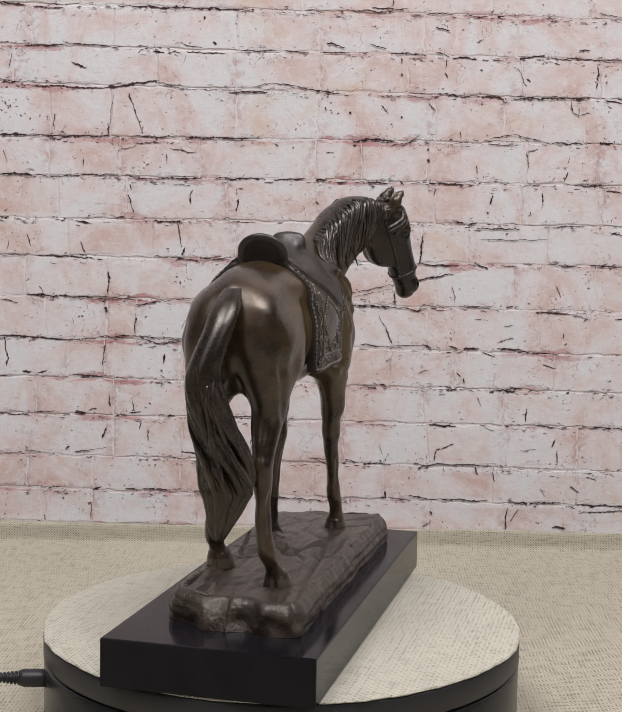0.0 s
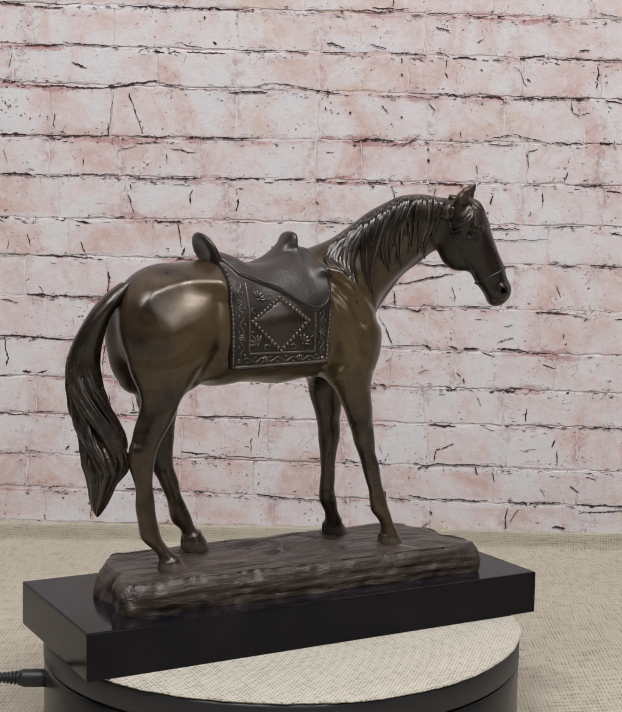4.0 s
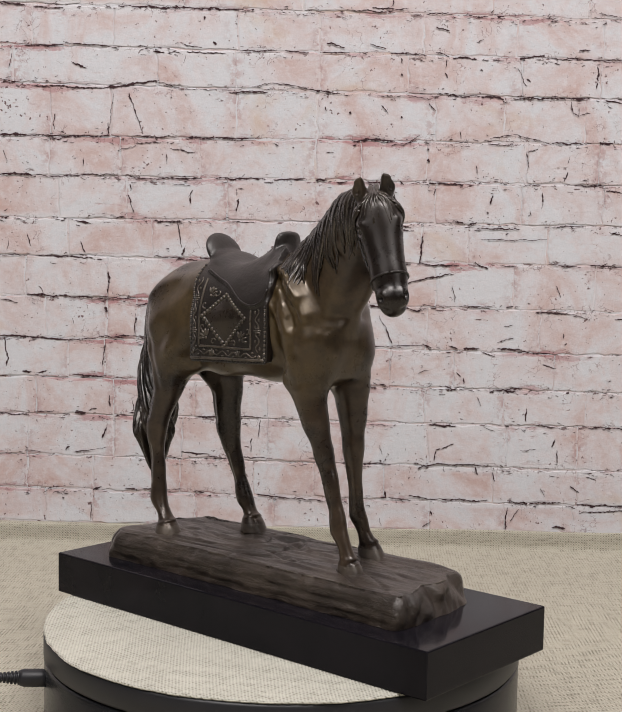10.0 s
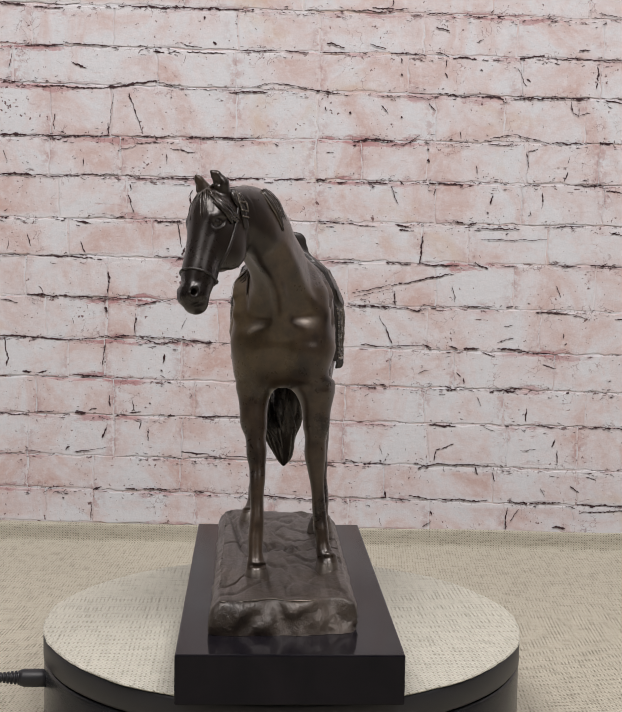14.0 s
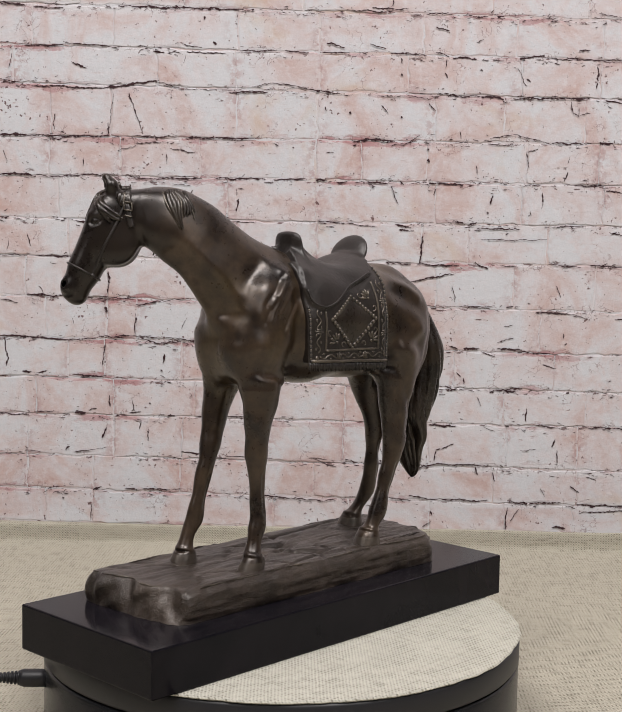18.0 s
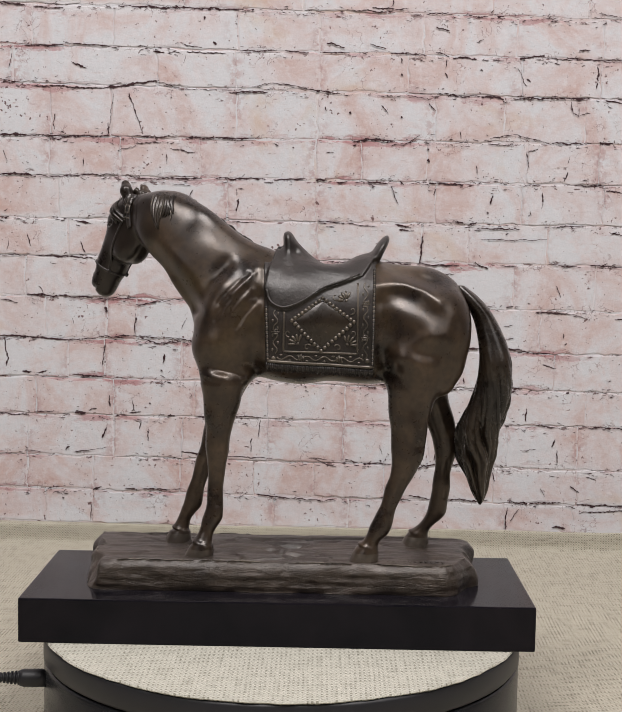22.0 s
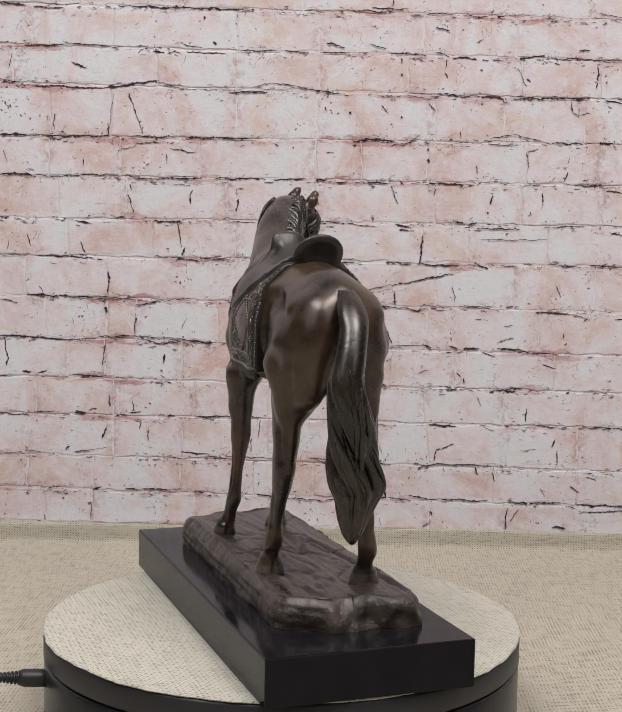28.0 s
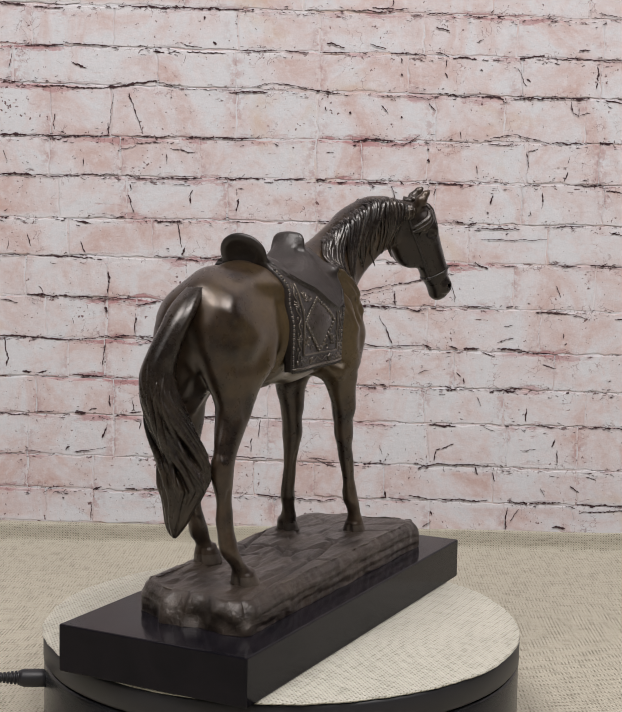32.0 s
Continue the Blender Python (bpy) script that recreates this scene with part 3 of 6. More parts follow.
    strokes((-0.1362, 0.2783, -0.1326, 0.2714, 1.16), (-0.0831, 0.2915, -0.0854, 0.2869, 1.16), (-0.0854, 0.2869, -0.0842, 0.2799, 0.97), (-0.0454, 0.2933, -0.0453, 0.2875, 0.58), (-0.0433, 0.2844, -0.0452, 0.2740, 1.55), (-0.0950, 0.2635, -0.0917, 0.2422, 0.97), (-0.0898, 0.2422, -0.0909, 0.2356, 1.94), (-0.1793, 0.2458, -0.1753, 0.2365, 1.36), (-0.2254, 0.2516, -0.2222, 0.2411, 0.97), (-0.2412, 0.2475, -0.2424, 0.2369, 0.39), (-0.0891, 0.4053, -0.0929, 0.3958, 0.39), (-0.0661, 0.4162, -0.0630, 0.4143, 2.33), (-0.0744, 0.4368, -0.0728, 0.4357, 1.94))
    strokes((0.0506, 0.4438, 0.0868, 0.4420, 1.16), (0.0677, 0.4455, 0.0982, 0.4451, 1.16), (0.0851, 0.4525, 0.0837, 0.4468, 0.97), (0.1002, 0.4407, 0.1097, 0.4404, 1.16), (0.1135, 0.4408, 0.1325, 0.4418, 1.16), (0.1440, 0.4400, 0.1649, 0.4395, 1.16), (0.1725, 0.4396, 0.1782, 0.4393, 1.55), (0.2104, 0.4389, 0.2237, 0.4391, 0.78), (0.2575, 0.4432, 0.2765, 0.4397, 0.97), (0.1214, 0.4304, 0.1329, 0.4276, 1.55))
    strokes((0.0300, 0.4158, 0.0454, 0.4130, 1.55), (0.0244, 0.4090, 0.0493, 0.4085, 1.16), (0.0664, 0.4159, 0.0799, 0.4119, 1.16), (0.0838, 0.4086, 0.1144, 0.4074, 1.55), (0.1220, 0.4098, 0.1335, 0.4062, 1.16), (0.1366, 0.4054, 0.1564, 0.4049, 1.55), (0.1698, 0.4036, 0.1793, 0.4033, 0.78), (0.1925, 0.4050, 0.2133, 0.4083, 1.55), (0.2153, 0.4053, 0.2779, 0.4049, 1.16), (0.2416, 0.4124, 0.2511, 0.4125, 1.16))
    strokes((0.0931, 0.4045, 0.0939, 0.4000, 1.16), (0.0930, 0.3913, 0.0942, 0.3898, 1.94), (0.1305, 0.4042, 0.1315, 0.3967, 0.97), (0.1308, 0.3929, 0.1317, 0.3884, 1.36), (0.2580, 0.3994, 0.2577, 0.3870, 1.55), (0.2578, 0.3859, 0.2576, 0.3810, 1.55), (0.1597, 0.3956, 0.1616, 0.3945, 1.94), (0.1988, 0.3882, 0.2019, 0.3856, 1.94), (0.1909, 0.3975, 0.1990, 0.3825, 0.78), (0.1560, 0.4177, 0.1616, 0.4215, 0.78))
    strokes((0.0153, 0.3771, 0.0462, 0.3737, 1.16), (0.0731, 0.3722, 0.0999, 0.3737, 0.58), (0.0999, 0.3733, 0.1191, 0.3701, 0.78), (0.1324, 0.3737, 0.1611, 0.3733, 1.55), (0.1611, 0.3733, 0.1802, 0.3717, 2.33), (0.1879, 0.3722, 0.2373, 0.3725, 1.55), (0.2373, 0.3725, 0.2526, 0.3723, 2.33), (0.2659, 0.3710, 0.2792, 0.3700, 1.16))
    strokes((0.0771, 0.3650, 0.0830, 0.3583, 0.97), (0.1173, 0.3682, 0.1232, 0.3607, 1.16), (0.2367, 0.3698, 0.2385, 0.3604, 1.16), (0.2385, 0.3604, 0.2436, 0.3574, 1.16), (0.2436, 0.3574, 0.2437, 0.3654, 0.78), (0.2447, 0.3586, 0.2530, 0.3606, 0.78), (0.0503, 0.3593, 0.0519, 0.3578, 1.94), (0.0298, 0.3632, 0.0303, 0.3594, 1.16), (0.0938, 0.3561, 0.0954, 0.3550, 1.55))
    strokes((0.0527, 0.3358, 0.0893, 0.3351, 1.94), (0.0855, 0.3309, 0.1085, 0.3358, 0.78), (0.1103, 0.3415, 0.1008, 0.3338, 0.78), (0.1392, 0.3355, 0.1507, 0.3349, 0.78), (0.1680, 0.3336, 0.1891, 0.3332, 1.16), (0.1698, 0.3386, 0.1926, 0.3427, 0.78), (0.1926, 0.3416, 0.2215, 0.3344, 0.97), (0.2215, 0.3352, 0.2463, 0.3355, 1.55), (0.2615, 0.3357, 0.2729, 0.3352, 1.94), (0.0309, 0.3251, 0.0375, 0.3252, 0.78))
    strokes((0.1440, 0.3439, 0.1449, 0.3379, 0.78), (0.1163, 0.3291, 0.1179, 0.3276, 1.94), (0.1177, 0.3207, 0.1185, 0.3176, 1.55), (0.1589, 0.3156, 0.1599, 0.3091, 0.97), (0.2354, 0.3186, 0.2371, 0.3244, 0.58), (0.2357, 0.3110, 0.2333, 0.3034, 1.36), (0.2007, 0.3276, 0.2031, 0.3143, 0.78), (0.2007, 0.3276, 0.2102, 0.3304, 0.78))
    strokes((0.0224, 0.3009, 0.0321, 0.3006, 1.94), (0.0399, 0.3000, 0.0495, 0.3005, 1.55), (0.0630, 0.3003, 0.0843, 0.2999, 1.55), (0.0939, 0.3012, 0.0978, 0.2986, 1.16), (0.1036, 0.2998, 0.1170, 0.3008, 0.78), (0.1190, 0.3001, 0.1479, 0.2997, 1.55), (0.1594, 0.3003, 0.1709, 0.3016, 0.58), (0.1978, 0.2982, 0.2131, 0.3011, 0.78), (0.2418, 0.3004, 0.2666, 0.3001, 1.16), (0.2687, 0.2963, 0.2821, 0.2946, 1.55))
    strokes((0.0871, 0.2965, 0.0936, 0.2820, 0.78), (0.1731, 0.2910, 0.1706, 0.2840, 1.55), (0.1678, 0.2759, 0.1697, 0.2748, 1.55), (0.2152, 0.2935, 0.2162, 0.2859, 1.36), (0.2162, 0.2859, 0.2145, 0.2801, 0.58), (0.2054, 0.2781, 0.2063, 0.2742, 0.78), (0.1249, 0.2959, 0.1231, 0.2902, 1.16))
    strokes((0.0249, 0.2670, 0.0483, 0.2651, 1.16), (0.0483, 0.2651, 0.0754, 0.2625, 0.78), (0.0909, 0.2658, 0.1045, 0.2629, 1.55), (0.0948, 0.2609, 0.1026, 0.2591, 1.55), (0.1430, 0.2674, 0.1487, 0.2675, 1.94), (0.1545, 0.2669, 0.1603, 0.2673, 1.16), (0.1604, 0.2627, 0.1970, 0.2622, 1.36), (0.2238, 0.2649, 0.2526, 0.2662, 0.97), (0.2738, 0.2608, 0.2835, 0.2590, 1.55), (0.1646, 0.2528, 0.2204, 0.2537, 0.78), (0.1143, 0.2554, 0.1138, 0.2438, 1.55), (0.1138, 0.2438, 0.1133, 0.2322, 1.55))
    strokes((0.0333, 0.2319, 0.0567, 0.2312, 1.16), (0.0838, 0.2332, 0.1052, 0.2309, 1.16), (0.1110, 0.2314, 0.1459, 0.2312, 1.55), (0.1593, 0.2338, 0.1711, 0.2286, 1.55), (0.1806, 0.2314, 0.1961, 0.2305, 0.97), (0.2211, 0.2329, 0.2500, 0.2315, 0.97), (0.2576, 0.2328, 0.2846, 0.2313, 1.36))
    strokes((-0.2255, 0.1996, -0.1978, 0.1985, 1.94), (-0.1978, 0.1989, -0.1544, 0.1969, 1.55), (-0.1544, 0.1969, -0.1307, 0.1986, 1.16), (-0.1307, 0.1919, -0.1071, 0.1963, 1.16), (-0.1071, 0.1963, -0.0835, 0.1979, 0.97), (-0.2493, 0.1952, -0.2335, 0.1931, 0.78), (-0.1544, 0.2204, -0.1544, 0.2099, 1.55), (-0.1544, 0.2099, -0.1552, 0.2020, 1.16), (-0.2156, 0.2068, -0.2117, 0.2010, 0.78), (-0.1860, 0.1798, -0.1852, 0.1751, 0.78), (-0.1571, 0.1902, -0.1555, 0.1859, 3.10), (-0.1315, 0.1848, -0.1314, 0.1671, 1.16), (-0.0873, 0.1798, -0.0912, 0.1718, 0.58))
    strokes((-0.2495, 0.1636, -0.2177, 0.1627, 1.94), (-0.2177, 0.1627, -0.1899, 0.1608, 1.94), (-0.1899, 0.1600, -0.1622, 0.1637, 1.16), (-0.1622, 0.1637, -0.1306, 0.1659, 1.16), (-0.1484, 0.1640, -0.1424, 0.1629, 2.33), (-0.1266, 0.1633, -0.1069, 0.1585, 1.16), (-0.1306, 0.1644, -0.0911, 0.1636, 0.78), (-0.1069, 0.1585, -0.0911, 0.1620, 1.55), (-0.0911, 0.1628, -0.0615, 0.1602, 1.55))
    strokes((-0.2455, 0.1621, -0.2448, 0.1511, 1.36), (-0.2448, 0.1511, -0.2420, 0.1452, 1.55), (-0.2420, 0.1452, -0.2440, 0.1372, 1.55), (-0.1575, 0.1587, -0.1582, 0.1468, 0.97), (-0.1582, 0.1468, -0.1598, 0.1389, 0.78), (-0.1056, 0.1499, -0.1071, 0.1419, 1.55), (-0.1091, 0.1363, -0.1075, 0.1348, 1.94))
    strokes((-0.2497, 0.1279, -0.2397, 0.1277, 0.78), (-0.2297, 0.1323, -0.2218, 0.1329, 1.94), (-0.2158, 0.1318, -0.2078, 0.1339, 1.16), (-0.1860, 0.1304, -0.1582, 0.1290, 1.55), (-0.1780, 0.1302, -0.1562, 0.1298, 0.97), (-0.1534, 0.1132, -0.1533, 0.1033, 1.94), (-0.1343, 0.1096, -0.1319, 0.0997, 0.78), (-0.1192, 0.1072, -0.1176, 0.1064, 1.55))
    strokes((-0.2498, 0.0952, -0.2239, 0.0946, 0.97), (-0.2199, 0.0979, -0.2019, 0.0982, 0.97), (-0.1840, 0.0974, -0.1740, 0.0968, 2.33), (-0.1720, 0.0997, -0.1641, 0.1010, 0.78), (-0.1362, 0.0984, -0.1263, 0.0998, 1.16), (-0.1025, 0.0964, -0.0965, 0.0957, 1.55), (-0.0767, 0.0957, -0.0550, 0.0966, 1.55), (-0.1561, 0.0852, -0.1600, 0.0752, 1.55), (-0.1263, 0.0919, -0.1274, 0.0839, 1.16), (-0.1203, 0.0840, -0.1190, 0.0741, 0.97), (-0.0569, 0.0966, -0.0214, 0.0961, 1.16))
    strokes((-0.2280, 0.0628, -0.2140, 0.0627, 1.16), (-0.1920, 0.0644, -0.1880, 0.0665, 1.55), (-0.1840, 0.0630, -0.1680, 0.0650, 1.16), (-0.1680, 0.0650, -0.1560, 0.0672, 0.78), (-0.0903, 0.0647, -0.0665, 0.0632, 1.55), (-0.0665, 0.0620, -0.0506, 0.0596, 1.16), (-0.0221, 0.0941, -0.0239, 0.0782, 0.78), (-0.0290, 0.0780, -0.0297, 0.0661, 0.97), (-0.0526, 0.0623, -0.0110, 0.0605, 0.78), (0.0246, 0.0613, 0.0444, 0.0538, 0.78))
    strokes((-0.2080, 0.0298, -0.1980, 0.0321, 0.78), (-0.1679, 0.0296, -0.1599, 0.0322, 1.55), (-0.1400, 0.0314, -0.1280, 0.0313, 1.16), (-0.1240, 0.0314, -0.1001, 0.0312, 1.36), (-0.0981, 0.0312, -0.0901, 0.0314, 0.78), (-0.0801, 0.0300, -0.0702, 0.0290, 1.16), (-0.1691, 0.0174, -0.1699, 0.0024, 0.78), (-0.1948, 0.0225, -0.1932, 0.0213, 1.55), (-0.0244, 0.0289, 0.0054, 0.0256, 1.55), (0.0054, 0.0260, 0.0252, 0.0253, 1.16))
    strokes((0.0553, 0.2059, 0.0882, 0.2131, 0.97), (0.0882, 0.2131, 0.1422, 0.2238, 1.36), (0.0573, 0.2024, 0.0882, 0.2104, 0.58), (0.0535, 0.1953, 0.0886, 0.1944, 1.55), (0.0886, 0.1944, 0.1159, 0.1914, 1.55), (0.0922, 0.2085, 0.0932, 0.1961, 1.16), (0.1417, 0.2133, 0.1429, 0.1997, 0.97), (0.1546, 0.1956, 0.1663, 0.1943, 0.97), (0.1875, 0.1955, 0.1933, 0.1979, 1.55), (0.2128, 0.1921, 0.2437, 0.1911, 1.55), (0.2437, 0.1911, 0.2593, 0.1863, 0.78), (0.2294, 0.2149, 0.2336, 0.2053, 0.97))
    strokes((0.2805, 0.1871, 0.2862, 0.1876, 1.55), (0.1158, 0.1965, 0.1430, 0.1958, 0.58), (0.1468, 0.1955, 0.1778, 0.1969, 0.78), (0.0790, 0.1868, 0.0851, 0.1764, 0.78), (0.0851, 0.1764, 0.0901, 0.1628, 1.36), (0.1807, 0.1653, 0.1941, 0.1707, 0.97), (0.1861, 0.1791, 0.1938, 0.1812, 0.58), (0.2366, 0.1742, 0.2367, 0.1703, 1.16))
    strokes((0.0640, 0.1611, 0.0815, 0.1606, 1.16), (0.0815, 0.1606, 0.1186, 0.1622, 0.78), (0.1186, 0.1622, 0.1244, 0.1611, 1.55), (0.1400, 0.1618, 0.1459, 0.1588, 1.55), (0.1517, 0.1597, 0.1653, 0.1596, 2.33), (0.1673, 0.1572, 0.1791, 0.1536, 0.97), (0.1808, 0.1602, 0.2022, 0.1599, 1.94), (0.1984, 0.1579, 0.2256, 0.1564, 1.36), (0.2200, 0.1473, 0.2318, 0.1440, 1.16))
    strokes((0.1524, 0.1346, 0.1533, 0.1291, 1.16), (0.1464, 0.1392, 0.1504, 0.1353, 0.78), (0.1133, 0.1377, 0.1230, 0.1407, 0.58), (0.0888, 0.1498, 0.0899, 0.1380, 0.58), (0.0666, 0.1265, 0.0784, 0.1240, 1.16), (0.0803, 0.1272, 0.0862, 0.1261, 1.16), (0.1370, 0.1272, 0.1429, 0.1245, 1.55), (0.1379, 0.1244, 0.1449, 0.1242, 1.55), (0.1488, 0.1243, 0.1624, 0.1238, 0.97), (0.1761, 0.1233, 0.2032, 0.1266, 1.55), (0.1878, 0.1243, 0.1975, 0.1237, 1.55), (0.2410, 0.1234, 0.2434, 0.1227, 1.94))
    strokes((0.2077, 0.1090, 0.2073, 0.0979, 1.36), (0.1646, 0.1179, 0.1679, 0.1101, 0.58), (0.1242, 0.0929, 0.1477, 0.0926, 1.36), (0.2160, 0.0941, 0.2354, 0.0938, 1.16), (0.2607, 0.0935, 0.2899, 0.0938, 1.16), (0.1320, 0.0927, 0.1458, 0.0918, 0.78), (0.1711, 0.0924, 0.1810, 0.0886, 0.78))
    strokes((0.1289, 0.0617, 0.1306, 0.0708, 0.97), (0.1306, 0.0708, 0.1461, 0.0775, 0.97), (0.2319, 0.0826, 0.2306, 0.0759, 1.55), (0.2346, 0.0732, 0.2350, 0.0621, 1.16), (0.2030, 0.0725, 0.2166, 0.0736, 0.78), (0.0815, 0.0745, 0.0844, 0.0666, 0.78), (0.0821, 0.0614, 0.0837, 0.0602, 1.55))
    strokes((0.0206, 0.0620, 0.0364, 0.0608, 0.78), (0.0522, 0.0619, 0.0641, 0.0574, 1.16), (0.0680, 0.0583, 0.0917, 0.0580, 1.36), (0.1153, 0.0554, 0.1309, 0.0589, 1.55), (0.1309, 0.0593, 0.1702, 0.0586, 1.36), (0.1702, 0.0586, 0.1760, 0.0599, 0.78), (0.1655, 0.0573, 0.1673, 0.0506, 1.16), (0.1801, 0.0529, 0.1823, 0.0450, 1.55), (0.0874, 0.0347, 0.0880, 0.0288, 1.55), (0.2216, 0.0399, 0.2258, 0.0320, 0.78), (0.2470, 0.0425, 0.2550, 0.0367, 1.16), (0.2604, 0.0499, 0.2682, 0.0489, 1.16))
    strokes((0.0212, 0.0252, 0.0351, 0.0243, 1.16), (0.0351, 0.0243, 0.0450, 0.0257, 0.97), (0.0836, 0.0283, 0.0884, 0.0276, 1.55), (0.0904, 0.0280, 0.1081, 0.0280, 0.97), (0.1080, 0.0312, 0.1258, 0.0276, 1.55), (0.1258, 0.0276, 0.1769, 0.0277, 1.36), (0.1946, 0.0273, 0.2084, 0.0264, 1.55), (0.2064, 0.0272, 0.2104, 0.0249, 2.72), (0.2123, 0.0261, 0.2397, 0.0275, 1.55), (0.2456, 0.0245, 0.2516, 0.0226, 1.16))
    strokes((0.2534, 0.0259, 0.2925, 0.0256, 1.36), (0.2556, 0.0187, 0.2926, 0.0216, 1.16), (0.2326, 0.0054, 0.2443, 0.0053, 2.33), (0.1940, 0.0221, 0.1920, 0.0112, 1.55), (0.1920, 0.0112, 0.1923, 0.0012, 1.55), (0.2034, 0.0215, 0.1971, 0.0101, 0.78), (0.1273, 0.0177, 0.1282, 0.0137, 1.16), (0.1205, 0.0034, 0.1283, 0.0085, 1.16), (0.0828, 0.0106, 0.0850, 0.0026, 0.58))
    # fine flaking along the joints and pits in the faces
    lines = [(0.4428, -0.0181), (0.4085, -0.0143), (0.3766, -0.0156), (0.3351, -0.0007), (0.3013, -0.0034), (0.2658, 0.0005), (0.2329, -0.0029), (0.1961, -0.0121), (0.1595, -0.0133), (0.1265, -0.0087), (0.0948, -0.0049), (0.0581, -0.009), (0.0278, -0.009)]
    for z, s in lines:
        u = -0.5
        while u < 0.5:
            u += rng.expovariate(1 / 0.0026)
            if noise.noise((u * 22, z * 40, 2)) > -0.12:
                a = rng.gauss(0, 0.22)
                ln = rng.uniform(0.0008, 0.005)
                zz = z + s * u + rng.gauss(-0.0008, 0.0030)
                stroke(u, zz, u + ln * math.cos(a), zz + ln * math.sin(a), rng.uniform(0.25, 0.8))
    # crumbled patches where the whitewash has fallen off
    for i in range(2600):
        z, s = rng.choice(lines)
        u = rng.uniform(-0.4, 0.4)
        zz = z + s * u + rng.gauss(0, 0.0050)
        if noise.noise((u * 17, zz * 26, 31)) > 0.24:
            a, ln = rng.gauss(0, 0.9), rng.uniform(0.0006, 0.0024)
            stroke(u, zz, u + ln * math.cos(a), zz + ln * math.sin(a), rng.uniform(0.2, 0.75))
    for i in range(900):
        u, z, a = rng.uniform(-0.4, 0.4), rng.uniform(0.004, 0.45), rng.uniform(0, 6.3)
        if noise.noise((u * 14, z * 20, 9)) > -0.05:
            ln = rng.choice((0.0006, 0.0008, 0.001, 0.0013, 0.0022))
            stroke(u, z, u + ln * math.cos(a), z + ln * math.sin(a), rng.uniform(0.35, 1.0) if ln < 0.002 else rng.uniform(0.25, 0.55))
    crack = new("crack", mesh("crack", v, f, [CRACK]))
    crack.parent = wall
    tagged(crack, "dark jagged cracks, pits and flaking joints", kind="stuff")
    return wall


brick_wall()

# ---- turntable ----
SPIN = [(0.5 * i, 74.614 - 11.643 * 0.5 * i) for i in range(65)]


def turntable():
    base = tagged(new("turntable"), "round black motorised display turntable with a burlap-covered top", "turntable")
    base.location = (0, 0, FLOOR_Z)
    body = part("body", lathe_bm([(0, 0.0), (0.1235, 0.0), (0.1243, 0.002), (0.1251, 0.006), (0.1251, 0.0340), (0.1243, 0.0352), (0, 0.0352)], 128), PLASTIC, base, "glossy dark grey plastic drum", True)
    platter = tagged(new("turntable_platter"), "rotating black platter covered with pale burlap", "turntable platter")
    platter.location = (0, 0, 0)
    part("disc", lathe_bm([(0, -0.0142), (0.1236, -0.0142), (0.1246, -0.0138), (0.1254, -0.0128), (0.1254, -0.003), (0.1246, -0.0016), (0, -0.0016)], 128), PLASTIC_BLACK, platter, "black plastic disc", True)
    random.seed(4)

    def ragged(u, z):
        a = 2 * math.pi * u
        w = 0.0016 * noise.noise((3 * math.cos(a), 3 * math.sin(a), 2.0)) + 0.0006 * noise.noise((14 * math.cos(a), 14 * math.sin(a), 5.0)) - 0.0022 * max(0.0, noise.noise((9 * math.cos(a), 9 * math.sin(a), 11.0)) - 0.42) + 0.0003 * noise.noise((60 * math.cos(a), 60 * math.sin(a), 7.0))
        return w - 0.0005
    part("burlap_cover", lathe_bm([(0, -0.0014), (0.1257, -0.0014), (0.1262, -0.0008), (0.1257, -0.0001), (0.06, 0.0), (0, 0.0)], 360, ragged), BURLAP_TOP, platter, "pale burlap disc with a ragged cut edge")
    return platter


platter = turntable()


def cable():
    lead = tagged(new("power_cable"), "black power cable with a ribbed plug in the turntable", "cable")
    lead.location = (-0.1228, -0.030, -0.0238)
    turn = pose(0, 0, 0, 0, -90, 0)

    def along(name, profile, label):
        bm = lathe_bm(profile, 24)
        bmesh.ops.transform(bm, matrix=turn, verts=bm.verts[:])
        part(name, bm, PLASTIC_BLACK, lead, label, True)
    along("plug", [(0, -0.004), (0.0044, -0.004), (0.0046, 0.0), (0.0046, 0.009), (0.004, 0.011), (0, 0.011)], "smooth black plug")
    relief = [(0, 0.0105)]
    for i in range(7):
        z = 0.0108 + i * 0.0019
        r = 0.0037 - 0.00022 * i
        relief += [(r * 0.72, z), (r, z + 0.0002), (r, z + 0.0011), (r * 0.72, z + 0.0013)]
    along("strain_relief", relief + [(0, 0.0245)], "ribbed black strain relief")
    c = Cast()
    c.tube(curve([(-0.02, 0, 0), (-0.04, 0.001, -0.002), (-0.08, 0.004, -0.018), (-0.13, 0.01, -0.0242), (-0.5, 0.1, -0.0242)], 40), 0.0018, 0, 10, up=(0, 0, 1))
    cord = new("cord", mesh("cord", np.concatenate(c.v).tolist(), c.f, [PLASTIC_BLACK], smooth=True))
    cord.parent = lead


cable()

# ---- marble base ----


def marble():
    ob = part("marble_base", box_bm((-0.1269, -0.05025, 0.0), (0.1303, 0.05025, 0.0226), 0.0008, 2), MARBLE)
    return tagged(ob, "polished black marble slab under the bronze horse", "plinth")


